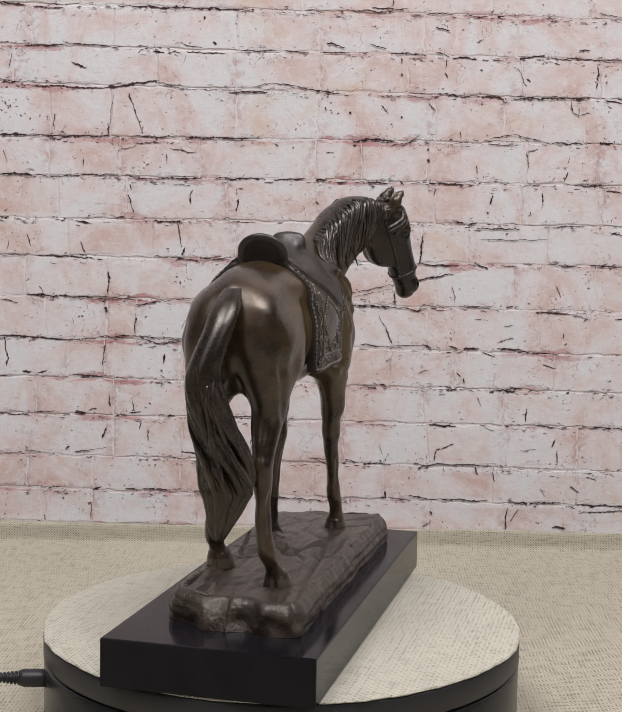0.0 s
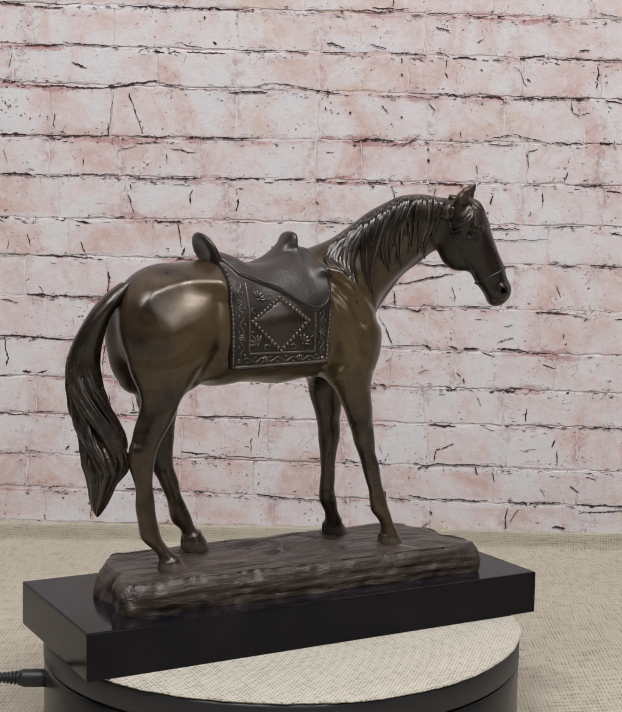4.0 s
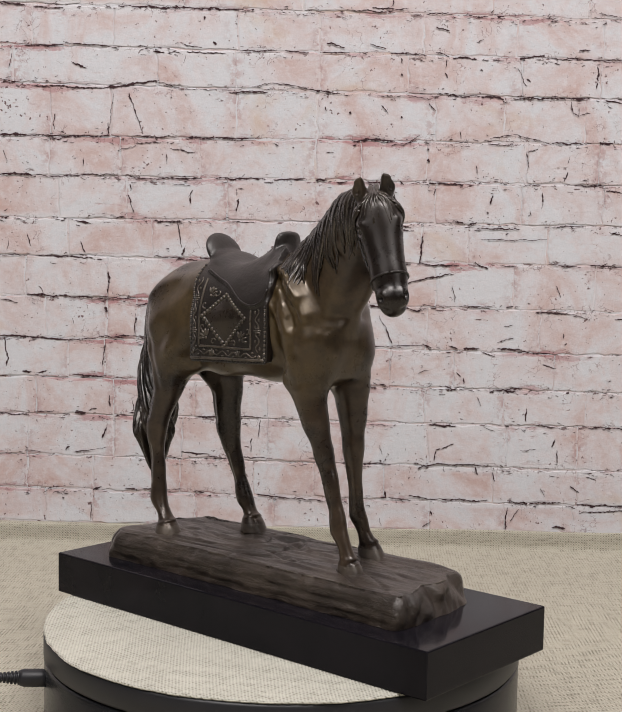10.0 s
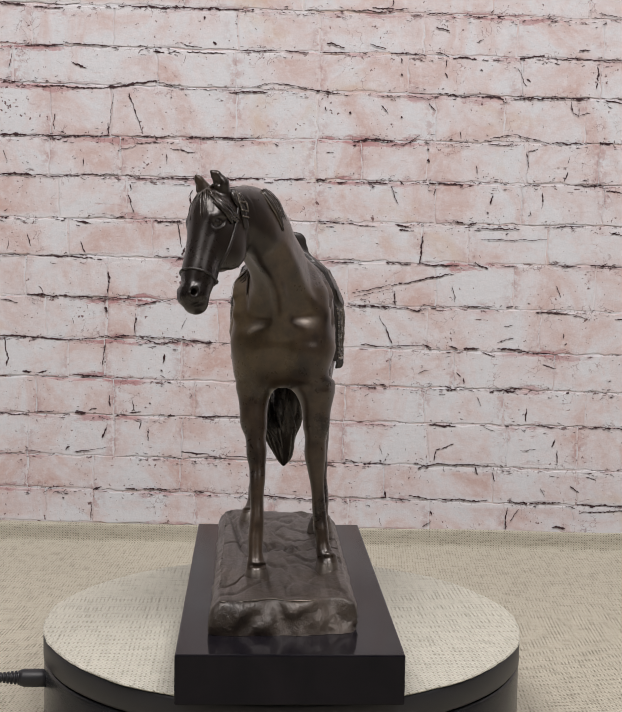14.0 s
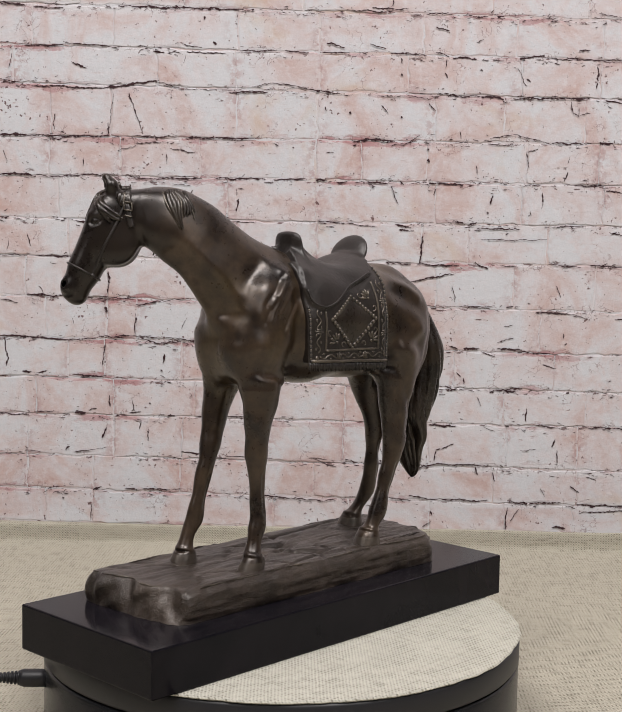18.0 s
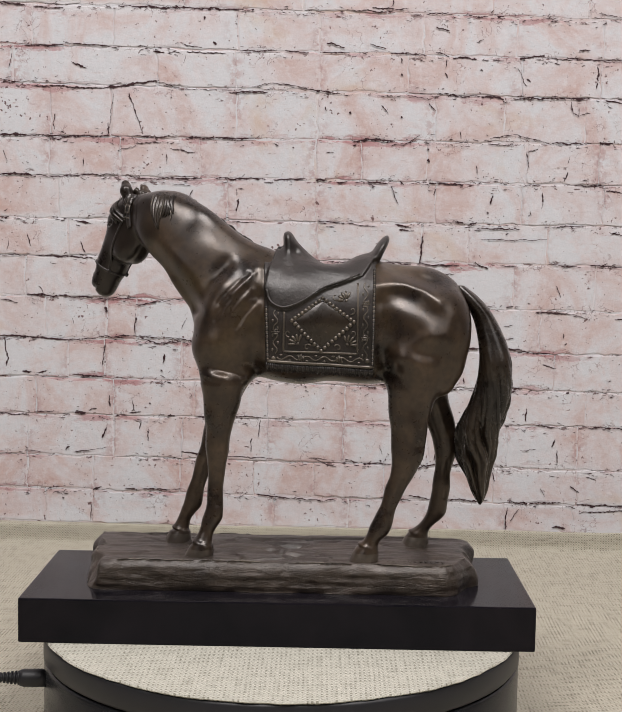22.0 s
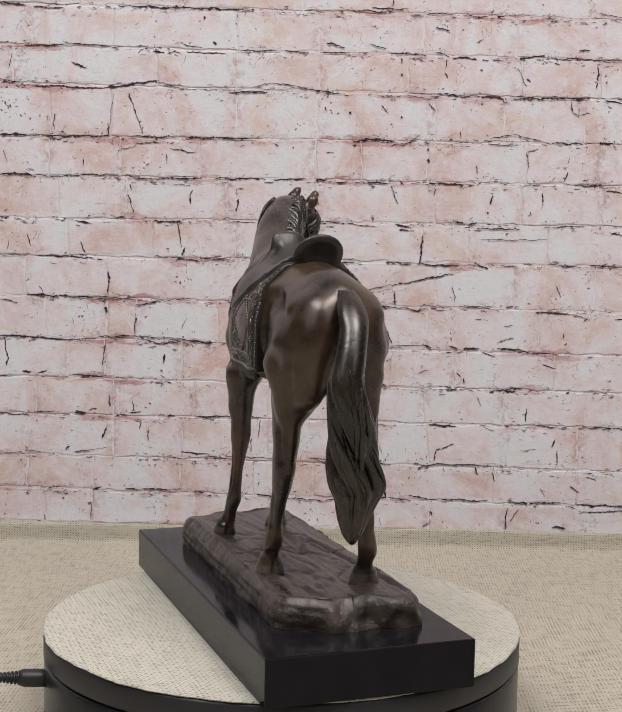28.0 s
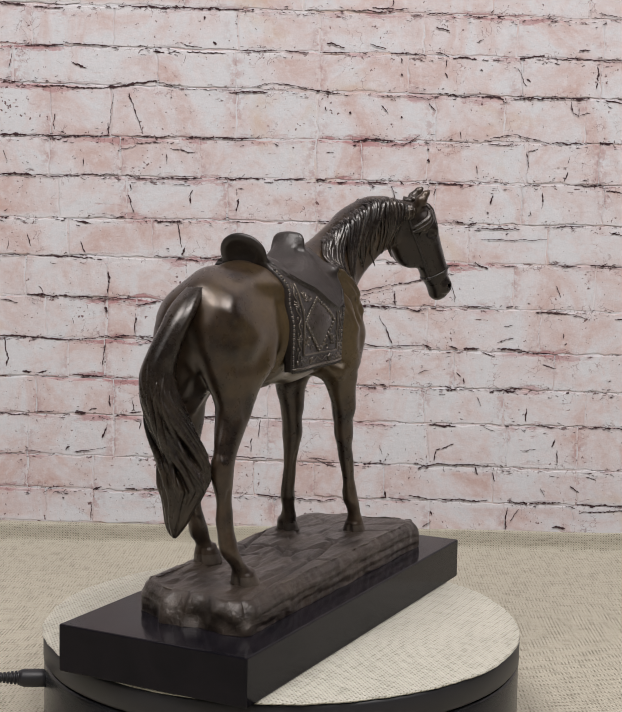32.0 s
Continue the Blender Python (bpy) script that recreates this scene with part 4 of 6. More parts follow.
marble_base = marble()

# ---- bronze horse ----
HEAD_AT = np.array((0.0819, -0.0334, 0.2233))
HEAD_TURN, HEAD_LEAN, HEAD_SIZE = radians(-48.5), radians(10), 0.000875


def head_place(x, y, z):
    """From the head's own space in millimetres to the statue's."""
    return tuple(HEAD_AT + HEAD_SIZE * head_way(x, 1.06 * y, z))


def head_way(x, y, z):
    """A direction in the head's own space, turned into the statue's."""
    c, s = math.cos(HEAD_LEAN), math.sin(HEAD_LEAN)
    y, z = c * y - s * z, s * y + c * z
    c, s = math.cos(HEAD_TURN), math.sin(HEAD_TURN)
    return np.array((c * x - s * y, s * x + c * y, z))


def hoof(c, x, y, z, wide):
    """A hoof whose toe points to +x: the horn flares to the ground under a raised coronet."""
    c.limb([(x - 0.0006, y, z + 0.0066, 0.0050, 0.92 * wide), (x - 0.0002, y, z + 0.0042, 0.0062, 1.08 * wide), (x + 0.0011, y, z - 0.0012, 0.0077, 1.3 * wide)], 0.0006)
    c.egg((x - 0.0008, y, z + 0.0074), (0.0050, wide - 0.0002, 0.0012), 0.0014, 16)
    c.rod((x + 0.0005, y - 0.0022, z + 0.0064), (x + 0.0030, y - 0.0018, z), 0.0022, 0.0026, 0.0012)
    c.egg((x - 0.0068, y, z + 0.0030), (0.0016, 0.0012, 0.0046), 0.0008, 0, 0, 0, True)


def relief(c, line, r, height, side=0):
    """A soft ridge (or, with a negative height, a furrow) along a line drawn on both flanks, or on the one named by side."""
    line = np.array(line)
    m = 2.4 * r
    lo, hi = line.min(0) - m, line.max(0) + m
    s, x, y, z = c.space((lo[0], 0.001 if side > 0 else -0.06, lo[1]), (hi[0], -0.001 if side < 0 else 0.06, hi[1]))
    d = None
    for a, b in zip(line, line[1:]):
        e = b - a
        t = np.clip(((x - a[0]) * e[0] + (z - a[1]) * e[1]) / (e @ e), 0, 1)
        q = (x - a[0] - t * e[0]) ** 2 + (z - a[1] - t * e[1]) ** 2
        d = q if d is None else np.minimum(d, q)
    c.f[s] -= (height * np.exp(-d / r ** 2)).astype(np.float32)


def sculpt_body():
    c = Clay((-0.132, -0.06, 0.03), (0.132, 0.042, 0.246), 0.0007)
    # trunk
    c.rod((-0.0655, 0.0027, 0.1600), (-0.0432, 0.0019, 0.1594), 0.0258, 0.0300, 0.0080, 0.86)
    c.rod((-0.0432, 0.0019, 0.1594), (-0.0077, 0.0004, 0.1596), 0.0300, 0.0287, 0.0100, 0.92)
    c.rod((-0.0077, 0.0004, 0.1596), (0.0210, -0.0020, 0.1626), 0.0287, 0.0290, 0.0100, 0.84)
    c.egg((-0.0060, 0.0028, 0.1492), (0.0370, 0.0215, 0.0206), 0.0060, -3)
    c.egg((-0.0700, 0.0022, 0.1706), (0.0195, 0.0125, 0.0165), 0.0100, -12, 0, 0)
    c.egg((0.0135, -0.0010, 0.1835), (0.0175, 0.0080, 0.0122), 0.0120, 10, 0, 0)
    # chest and shoulders
    c.egg((0.0285, -0.0040, 0.1529), (0.0142, 0.0180, 0.0225), 0.0100, 10, 0, 0)
    c.egg((0.0378, -0.0035, 0.1425), (0.0066, 0.0140, 0.0115), 0.0070, 0, 0, 0)
    c.egg((0.0275, -0.0165, 0.1621), (0.0135, 0.0090, 0.0245), 0.0090, 28, 0, 0)
    c.egg((0.0340, -0.0158, 0.1510), (0.0084, 0.0095, 0.0130), 0.0080, 10, 0, 0)
    c.egg((0.0290, -0.0175, 0.1370), (0.0120, 0.0080, 0.0140), 0.0090, 0, 0, 0)
    c.egg((0.0302, 0.0092, 0.1600), (0.0135, 0.0090, 0.0245), 0.0090, 28, 0, 0)
    c.egg((0.0362, 0.0082, 0.1497), (0.0084, 0.0095, 0.0130), 0.0080, 10, 0, 0)
    c.egg((0.0315, 0.0112, 0.1350), (0.0120, 0.0080, 0.0140), 0.0090, 0, 0, 0)
    # haunches
    c.egg((-0.0765, -0.0082, 0.1575), (0.0180, 0.0128, 0.0205), 0.0090, 20, 0, 0)
    c.egg((-0.0711, -0.0102, 0.1430), (0.0198, 0.0108, 0.0205), 0.0090, -20, 0, 0)
    c.egg((-0.0765, 0.0138, 0.1570), (0.0180, 0.0128, 0.0205), 0.0090, 20, 0, 0)
    c.egg((-0.0717, 0.0158, 0.1411), (0.0198, 0.0108, 0.0205), 0.0090, -20, 0, 0)
    # near hind leg
    c.limb([(-0.0735, -0.0122, 0.1400, 0.0172, 0.0100), (-0.0757, -0.0124, 0.1265, 0.0108, 0.0080), (-0.0784, -0.0124, 0.1149, 0.0092, 0.0066), (-0.0830, -0.0125, 0.1040, 0.0073, 0.0052),
            (-0.0853, -0.0126, 0.0983, 0.0071, 0.0047), (-0.0861, -0.0127, 0.0917, 0.0061, 0.0043), (-0.0857, -0.0128, 0.0865, 0.0051, 0.0038), (-0.0848, -0.0129, 0.0800, 0.0045, 0.0034),
            (-0.0838, -0.0132, 0.0682, 0.0043, 0.0033), (-0.0830, -0.0138, 0.0611, 0.0046, 0.0038), (-0.0820, -0.0145, 0.0560, 0.0050, 0.0042), (-0.0802, -0.0151, 0.0525, 0.0047, 0.0041),
            (-0.0770, -0.0157, 0.0490, 0.0037, 0.0036), (-0.0740, -0.0164, 0.0460, 0.0041, 0.0040), (-0.0725, -0.0169, 0.0430, 0.0049, 0.0049)], 0.0050)
    # far hind leg
    c.limb([(-0.0690, 0.0186, 0.1420, 0.0175, 0.0108), (-0.0660, 0.0198, 0.1275, 0.0135, 0.0084), (-0.0640, 0.0205, 0.1157, 0.0104, 0.0067), (-0.0636, 0.0210, 0.1039, 0.0088, 0.0056),
            (-0.0636, 0.0215, 0.0970, 0.0083, 0.0050), (-0.0631, 0.0220, 0.0906, 0.0077, 0.0048), (-0.0616, 0.0221, 0.0860, 0.0068, 0.0044), (-0.0590, 0.0221, 0.0790, 0.0055, 0.0037),
            (-0.0562, 0.0221, 0.0720, 0.0046, 0.0033), (-0.0538, 0.0222, 0.0660, 0.0043, 0.0033), (-0.0518, 0.0222, 0.0605, 0.0047, 0.0036), (-0.0502, 0.0222, 0.0560, 0.0053, 0.0041),
            (-0.0488, 0.0222, 0.0520, 0.0051, 0.0040), (-0.0462, 0.0221, 0.0490, 0.0039, 0.0036), (-0.0444, 0.0219, 0.0462, 0.0042, 0.0040), (-0.0434, 0.0217, 0.0435, 0.0050, 0.0049)], 0.0050)
    # near fore leg
    c.limb([(0.0290, -0.0165, 0.1340, 0.0112, 0.0085), (0.0300, -0.0171, 0.1265, 0.0104, 0.0074), (0.0338, -0.0170, 0.1151, 0.0080, 0.0058), (0.0370, -0.0160, 0.1032, 0.0062, 0.0047),
            (0.0391, -0.0152, 0.0978, 0.0057, 0.0047), (0.0403, -0.0151, 0.0935, 0.0056, 0.0046), (0.0416, -0.0150, 0.0885, 0.0049, 0.0039), (0.0436, -0.0150, 0.0835, 0.0044, 0.0034),
            (0.0458, -0.0148, 0.0755, 0.0040, 0.0030), (0.0483, -0.0148, 0.0665, 0.0040, 0.0029), (0.0497, -0.0149, 0.0601, 0.0045, 0.0033), (0.0508, -0.0151, 0.0563, 0.0048, 0.0036),
            (0.0530, -0.0152, 0.0530, 0.0037, 0.0032), (0.0548, -0.0152, 0.0500, 0.0033, 0.0031), (0.0560, -0.0151, 0.0470, 0.0038, 0.0036), (0.0568, -0.0149, 0.0442, 0.0048, 0.0044)], 0.0045)
    # far fore leg
    c.limb([(0.0325, 0.0150, 0.1330, 0.0112, 0.0087), (0.0324, 0.0148, 0.1221, 0.0099, 0.0068), (0.0331, 0.0145, 0.1130, 0.0084, 0.0058), (0.0340, 0.0141, 0.1040, 0.0066, 0.0051),
            (0.0346, 0.0140, 0.0978, 0.0059, 0.0051), (0.0348, 0.0142, 0.0930, 0.0056, 0.0049), (0.0348, 0.0148, 0.0870, 0.0047, 0.0040), (0.0351, 0.0157, 0.0760, 0.0039, 0.0032),
            (0.0354, 0.0164, 0.0680, 0.0039, 0.0031), (0.0358, 0.0170, 0.0620, 0.0044, 0.0035), (0.0364, 0.0173, 0.0578, 0.0050, 0.0038), (0.0378, 0.0178, 0.0542, 0.0044, 0.0034),
            (0.0393, 0.0182, 0.0510, 0.0038, 0.0033), (0.0408, 0.0190, 0.0475, 0.0041, 0.0038), (0.0418, 0.0200, 0.0442, 0.0050, 0.0045)], 0.0045)
    # neck
    c.rod((0.0220, -0.0030, 0.1740), (0.0388, -0.0055, 0.1856), 0.0205, 0.0200, 0.0090, 0.62)
    c.rod((0.0388, -0.0055, 0.1856), (0.0530, -0.0105, 0.2000), 0.0200, 0.0182, 0.0090, 0.54)
    c.rod((0.0530, -0.0105, 0.2000), (0.0638, -0.0172, 0.2085), 0.0182, 0.0163, 0.0080, 0.54)
    c.rod((0.0638, -0.0172, 0.2085), (0.0706, -0.0240, 0.2131), 0.0163, 0.0138, 0.0080, 0.6)
    c.smooth((-0.115, -0.045, 0.034), (0.085, 0.042, 0.133), 1)
    c.smooth((-0.115, -0.06, 0.124), (0.085, 0.042, 0.243), 3)
    c.egg((-0.0220, 0, 0.2260), (0.0300, 0.0500, 0.0400), 0.0060, 0, 0, 0, True)
    # girth and underside
    c.egg((-0.0148, 0.0015, 0.1303), (0.0060, 0.0070, 0.0022), 0.0015, 0, 0, 0)
    c.rod((-0.0160, 0.0015, 0.1390), (-0.0150, 0.0015, 0.1336), 0.0044, 0.0044, 0.0010, 1.2)
    # muscles and furrows
    relief(c, [(-0.0484, 0.1837), (-0.0666, 0.1848), (-0.0756, 0.1815)], 0.0042, -0.0004)
    relief(c, [(-0.08, 0.1534), (-0.0687, 0.1565)], 0.0102, 0.0014)
    relief(c, [(-0.0822, 0.1412), (-0.0663, 0.1482)], 0.0051, -0.0006)
    relief(c, [(-0.0577, 0.1455), (-0.0636, 0.1414)], 0.0069, 0.0018)
    relief(c, [(-0.0478, 0.1697), (-0.0486, 0.1525), (-0.0515, 0.1387)], 0.0056, -0.0030)
    relief(c, [(-0.0863, 0.1613), (-0.0822, 0.1385), (-0.0776, 0.12)], 0.0028, -0.0008)
    relief(c, [(-0.0674, 0.1386), (-0.0707, 0.1201)], 0.0051, 0.0008)
    relief(c, [(-0.0583, 0.1359), (-0.0662, 0.1178)], 0.0028, -0.0006)
    relief(c, [(0.0062, 0.1863), (0.0147, 0.1878), (0.0187, 0.1855)], 0.0035, 0.0010)
    relief(c, [(0.0376, 0.1505), (0.0341, 0.1481)], 0.0079, 0.0006)
    relief(c, [(0.0224, 0.1485), (0.0256, 0.1415)], 0.0074, 0.0010)
    relief(c, [(0.0284, 0.1625), (0.0302, 0.1462)], 0.0030, -0.0007)
    relief(c, [(0.0134, 0.1716), (0.0146, 0.1531), (0.0172, 0.1392)], 0.0046, -0.0019)
    relief(c, [(0.0455, 0.1627), (0.0481, 0.1534)], 0.0032, -0.0008)
    relief(c, [(0.0192, 0.1331), (0.0188, 0.1303)], 0.0032, 0.0014)
    relief(c, [(0.0322, 0.1275), (0.0361, 0.1087)], 0.0042, 0.0008)
    relief(c, [(0.0706, 0.1955), (0.058, 0.1815), (0.0471, 0.1651)], 0.0035, -0.0016)
    relief(c, [(0.0659, 0.1989), (0.0521, 0.1837), (0.0441, 0.1743)], 0.0042, 0.0008)
    relief(c, [(-0.0563, 0.1731), (-0.0546, 0.1617)], 0.0051, -0.0008)
    relief(c, [(-0.0481, 0.1456), (-0.0548, 0.134)], 0.0032, -0.0010)
    for line, r, height, side in (
            ([(-0.0484, 0.1811), (-0.0620, 0.1816), (-0.0733, 0.1792), (-0.0823, 0.1750), (-0.0880, 0.1692)], 0.0034, 0.0011, -1),
            ([(-0.0520, 0.1742), (-0.0660, 0.1738), (-0.0770, 0.1690)], 0.0052, -0.0004, -1),
            ([(-0.0482, 0.1802), (-0.0599, 0.1803), (-0.0695, 0.1770), (-0.0767, 0.1712)], 0.0032, 0.0012, 1),
            ([(-0.0520, 0.1740), (-0.0650, 0.1725)], 0.0052, -0.0005, 1),
            ([(-0.0724, 0.1537), (-0.0608, 0.1454), (-0.0561, 0.1419)], 0.0046, 0.0016, 1),
            ([(-0.0595, 0.1432), (-0.0640, 0.1460)], 0.0050, 0.0012, -1),
            ([(-0.0777, 0.1522), (-0.0740, 0.1560)], 0.0060, 0.0009, -1),
            ([(0.0112, 0.1877), (0.0182, 0.1855), (0.0265, 0.1764), (0.0349, 0.1649)], 0.0030, 0.0019, -1),
            ([(0.0230, 0.1809), (0.0301, 0.1741)], 0.0022, 0.0013, -1),
            ([(0.0150, 0.1800), (0.0233, 0.1700), (0.0281, 0.1600)], 0.0030, -0.0016, -1),
            ([(0.0300, 0.1820), (0.0380, 0.1700), (0.0430, 0.1600)], 0.0028, -0.0014, -1),
            ([(0.0118, 0.1700), (0.0200, 0.1620), (0.0250, 0.1560)], 0.0036, 0.0014, -1),
            ([(0.0375, 0.1533), (0.0360, 0.1505)], 0.0062, 0.0007, -1),
            ([(0.0395, 0.1330), (0.0300, 0.1304), (0.0215, 0.1325)], 0.0022, -0.0005, -1),
            ([(0.0190, 0.1896), (0.0281, 0.1849), (0.0349, 0.1756), (0.0394, 0.1664)], 0.0040, 0.0005, 1),
            ([(0.0310, 0.1890), (0.0390, 0.1790), (0.0445, 0.1665)], 0.0034, -0.0009, 1),
            ([(0.0189, 0.1804), (0.0280, 0.1734), (0.0300, 0.1642), (0.0305, 0.1560)], 0.0040, 0.0006, 1),
            ([(0.0230, 0.1842), (0.0312, 0.1760), (0.0358, 0.1660)], 0.0022, -0.0001, 1),
            ([(0.0255, 0.1527), (0.0369, 0.1480)], 0.0080, 0.0014, 1),
            ([(0.0345, 0.1353), (0.0229, 0.1324), (0.0137, 0.1354)], 0.0024, -0.0008, 1),
            ([(0.0420, 0.1300), (0.0345, 0.1290)], 0.0022, -0.0004, 1)):
        relief(c, line, r, height, side)
    # thin cords of muscle that fan over the shoulders
    for side, shift in ((1, 0.0), (-1, -0.003)):
        for x0, z0, x1, z1 in ((0.0170, 0.1840, 0.0275, 0.1735), (0.0215, 0.1800, 0.0320, 0.1690), (0.0175, 0.1760, 0.0270, 0.1645), (0.0255, 0.1720, 0.0335, 0.1610), (0.0140, 0.1690, 0.0225, 0.1570)):
            relief(c, [(x0 + shift, z0), ((x0 + x1) / 2 + shift + 0.0008, (z0 + z1) / 2), (x1 + shift, z1)], 0.0016, 0.0006, side)
            relief(c, [(x0 + shift + 0.0024, z0), ((x0 + x1) / 2 + shift + 0.0032, (z0 + z1) / 2), (x1 + shift + 0.0024, z1)], 0.0013, -0.0005, side)
    # tendons down the cannons, and the gaskin's cord
    for line, side in (([(-0.0870, 0.0850), (-0.0858, 0.0650)], -1), ([(-0.0610, 0.0800), (-0.0548, 0.0640)], 1), ([(0.0425, 0.0800), (0.0468, 0.0650)], -1), ([(0.0340, 0.0840), (0.0342, 0.0650)], 1)):
        relief(c, line, 0.0011, -0.0006, side)
    relief(c, [(-0.0830, 0.1180), (-0.0885, 0.1020)], 0.0018, -0.0007, -1)
    relief(c, [(-0.0690, 0.1130), (-0.0690, 0.0980)], 0.0018, -0.0007, 1)
    hoof(c, -0.0716, -0.0171, 0.0365, 0.0056)
    hoof(c, -0.0428, 0.0216, 0.0380, 0.0055)
    hoof(c, 0.0573, -0.0147, 0.0370, 0.0047)
    hoof(c, 0.0423, 0.0206, 0.0375, 0.0047)
    # uneven hand-modelled surface
    s, x, y, z = c.space(c.lo, c.lo + c.h * (c.n - 1))
    rng = random.Random(21)
    near = np.abs(c.f) < 0.004
    at = np.argwhere(near) * c.h + c.lo
    wave = np.zeros(len(at), np.float32)
    for i in range(22):
        way = np.array((rng.gauss(0, 1), rng.gauss(0, 1), rng.gauss(0, 1)))
        way *= 2 * math.pi / rng.uniform(0.009, 0.028) / np.linalg.norm(way)
        wave += rng.uniform(0.00003, 0.00007) * np.sin(at @ way + rng.uniform(0, 6))
    c.f[near] += wave
    # head
    yaw = math.degrees(HEAD_TURN)

    def hegg(x, y, z, r, k=4, tilt=0, cut=False):
        c.egg(head_place(x, y, z), (r[0] * HEAD_SIZE, 1.06 * r[1] * HEAD_SIZE, r[2] * HEAD_SIZE), k / 1000, tilt, yaw, math.degrees(HEAD_LEAN), cut)

    def hrod(a, b, ra, rb, k=4, sy=1.0):
        c.rod(head_place(*a), head_place(*b), ra * HEAD_SIZE, rb * HEAD_SIZE, k / 1000, sy)
    hegg(2, 0, -15, (13, 9.0, 13), 6)
    hegg(-6, 0, -5.5, (10, 6.2, 6.5), 6, 10)
    hegg(7, 0, -9, (8, 8.4, 9), 6)
    hrod((9, 0, -22), (19.5, 0, -44), 10.5, 8.4, 6, 0.80)
    hrod((19.5, 0, -44), (25, 0, -54), 8.4, 7.4, 4, 0.86)
    hegg(25.6, 0, -54.0, (7.0, 7.0, 7.2), 4)
    hegg(23.5, 0, -60, (4.6, 4.8, 3.6), 3)
    hrod((12.0, 0, -8), (24.3, 0, -42), 4.2, 3.1, 5.0)
    for s in (-1, 1):
        # flat brow and nose, deep cheek
        hrod((10.6, 5.0 * s, -11), (22.8, 3.6 * s, -43), 4.2, 2.9, 6.0)
        hegg(2.5, 3.9 * s, -29, (12.5, 5.6, 13), 4, 20)
        hegg(12.0, 7.6 * s, -16.6, (5.4, 3.2, 4.6), 3.4, -30)
    muzzle, poll = np.array(head_place(24, 0, -62)), np.array(head_place(-4, 0, 0))
    c.smooth(np.minimum(muzzle, poll) - (0.012, 0.008, 0.004), np.maximum(muzzle, poll) + (0.010, 0.012, 0.004), 2, 0.0002)
    for s in (-1, 1):
        # eye under its brow, cheek bone, nostril, mouth, ear
        hrod((8.0, 8.8 * s, -13.0), (15.8, 8.3 * s, -14.8), 1.8, 1.5, 2.0)
        hegg(13.2, 10.8 * s, -18.0, (4.0, 2.4, 2.6), 0.8, -12, True)
        hegg(12.9, 9.2 * s, -18.0, (2.7, 1.8, 2.0), 0.2)
        hrod((9.4, 9.5 * s, -16.6), (13.0, 10.2 * s, -14.7), 0.8, 1.1, 0.6)
        hrod((13.0, 10.2 * s, -14.7), (16.6, 8.9 * s, -17.4), 1.1, 0.7, 0.6)
        hrod((10.2, 9.4 * s, -20.8), (15.8, 8.8 * s, -20.5), 0.7, 0.6, 0.7)
        hrod((14.0, 7.6 * s, -23.0), (19.8, 6.0 * s, -39.0), 1.5, 0.9, 2.0)
        hegg(29.0, 4.9 * s, -53.0, (2.4, 2.0, 3.2), 2.5)
        hegg(30.0, 6.4 * s, -53.0, (1.3, 4.6, 2.0), 0.9, 20, True)
        c.rod(head_place(23.5, 7.8 * s, -58.4), head_place(31.0, 3.2 * s, -59.8), 0.0006, 0.0006, 0.001, 1.0, True)
        hrod((2.5, 5.4 * s, -4), (5.5, 7.0 * s, 2.5), 3.2, 3.8, 2)
        hrod((5.5, 7.0 * s, 2.5), (8.2, 6.6 * s, 6.8), 3.6, 2.6, 1.5)
        hrod((8.2, 6.6 * s, 6.8), (10.2, 5.8 * s, 8.9), 2.5, 1.0, 1.0)
        hegg(10.0, 8.6 * s, 4.4, (1.4, 1.7, 4.2), 0.7, -32, True)
    # cleft under the dock
    c.rod((-0.1085, 0.002, 0.168), (-0.1000, 0.001, 0.118), 0.0050, 0.0060, 0.006, 0.8, True)
    return c


def flank(x, z):
    """Places on the saddle rug, drawn flat, as they lie out on the flank."""
    return (x * 0.957 - 0.0025, 0.2037 - (0.2037 - z) * 0.957)


RUG = [flank(*p) for p in ((-0.0445, 0.1895), (0.0150, 0.1895), (0.0130, 0.1365), (-0.0440, 0.1345))]
SEAT = [(-0.0465, 0.1960), *(flank(*p) for p in ((-0.0375, 0.1835), (-0.0260, 0.1790), (-0.0165, 0.1755), (-0.0050, 0.1680), (0.0040, 0.1650), (0.0115, 0.1680), (0.0145, 0.1760), (0.0120, 0.1870))), (0.0050, 0.2000), (-0.02, 0.21)]


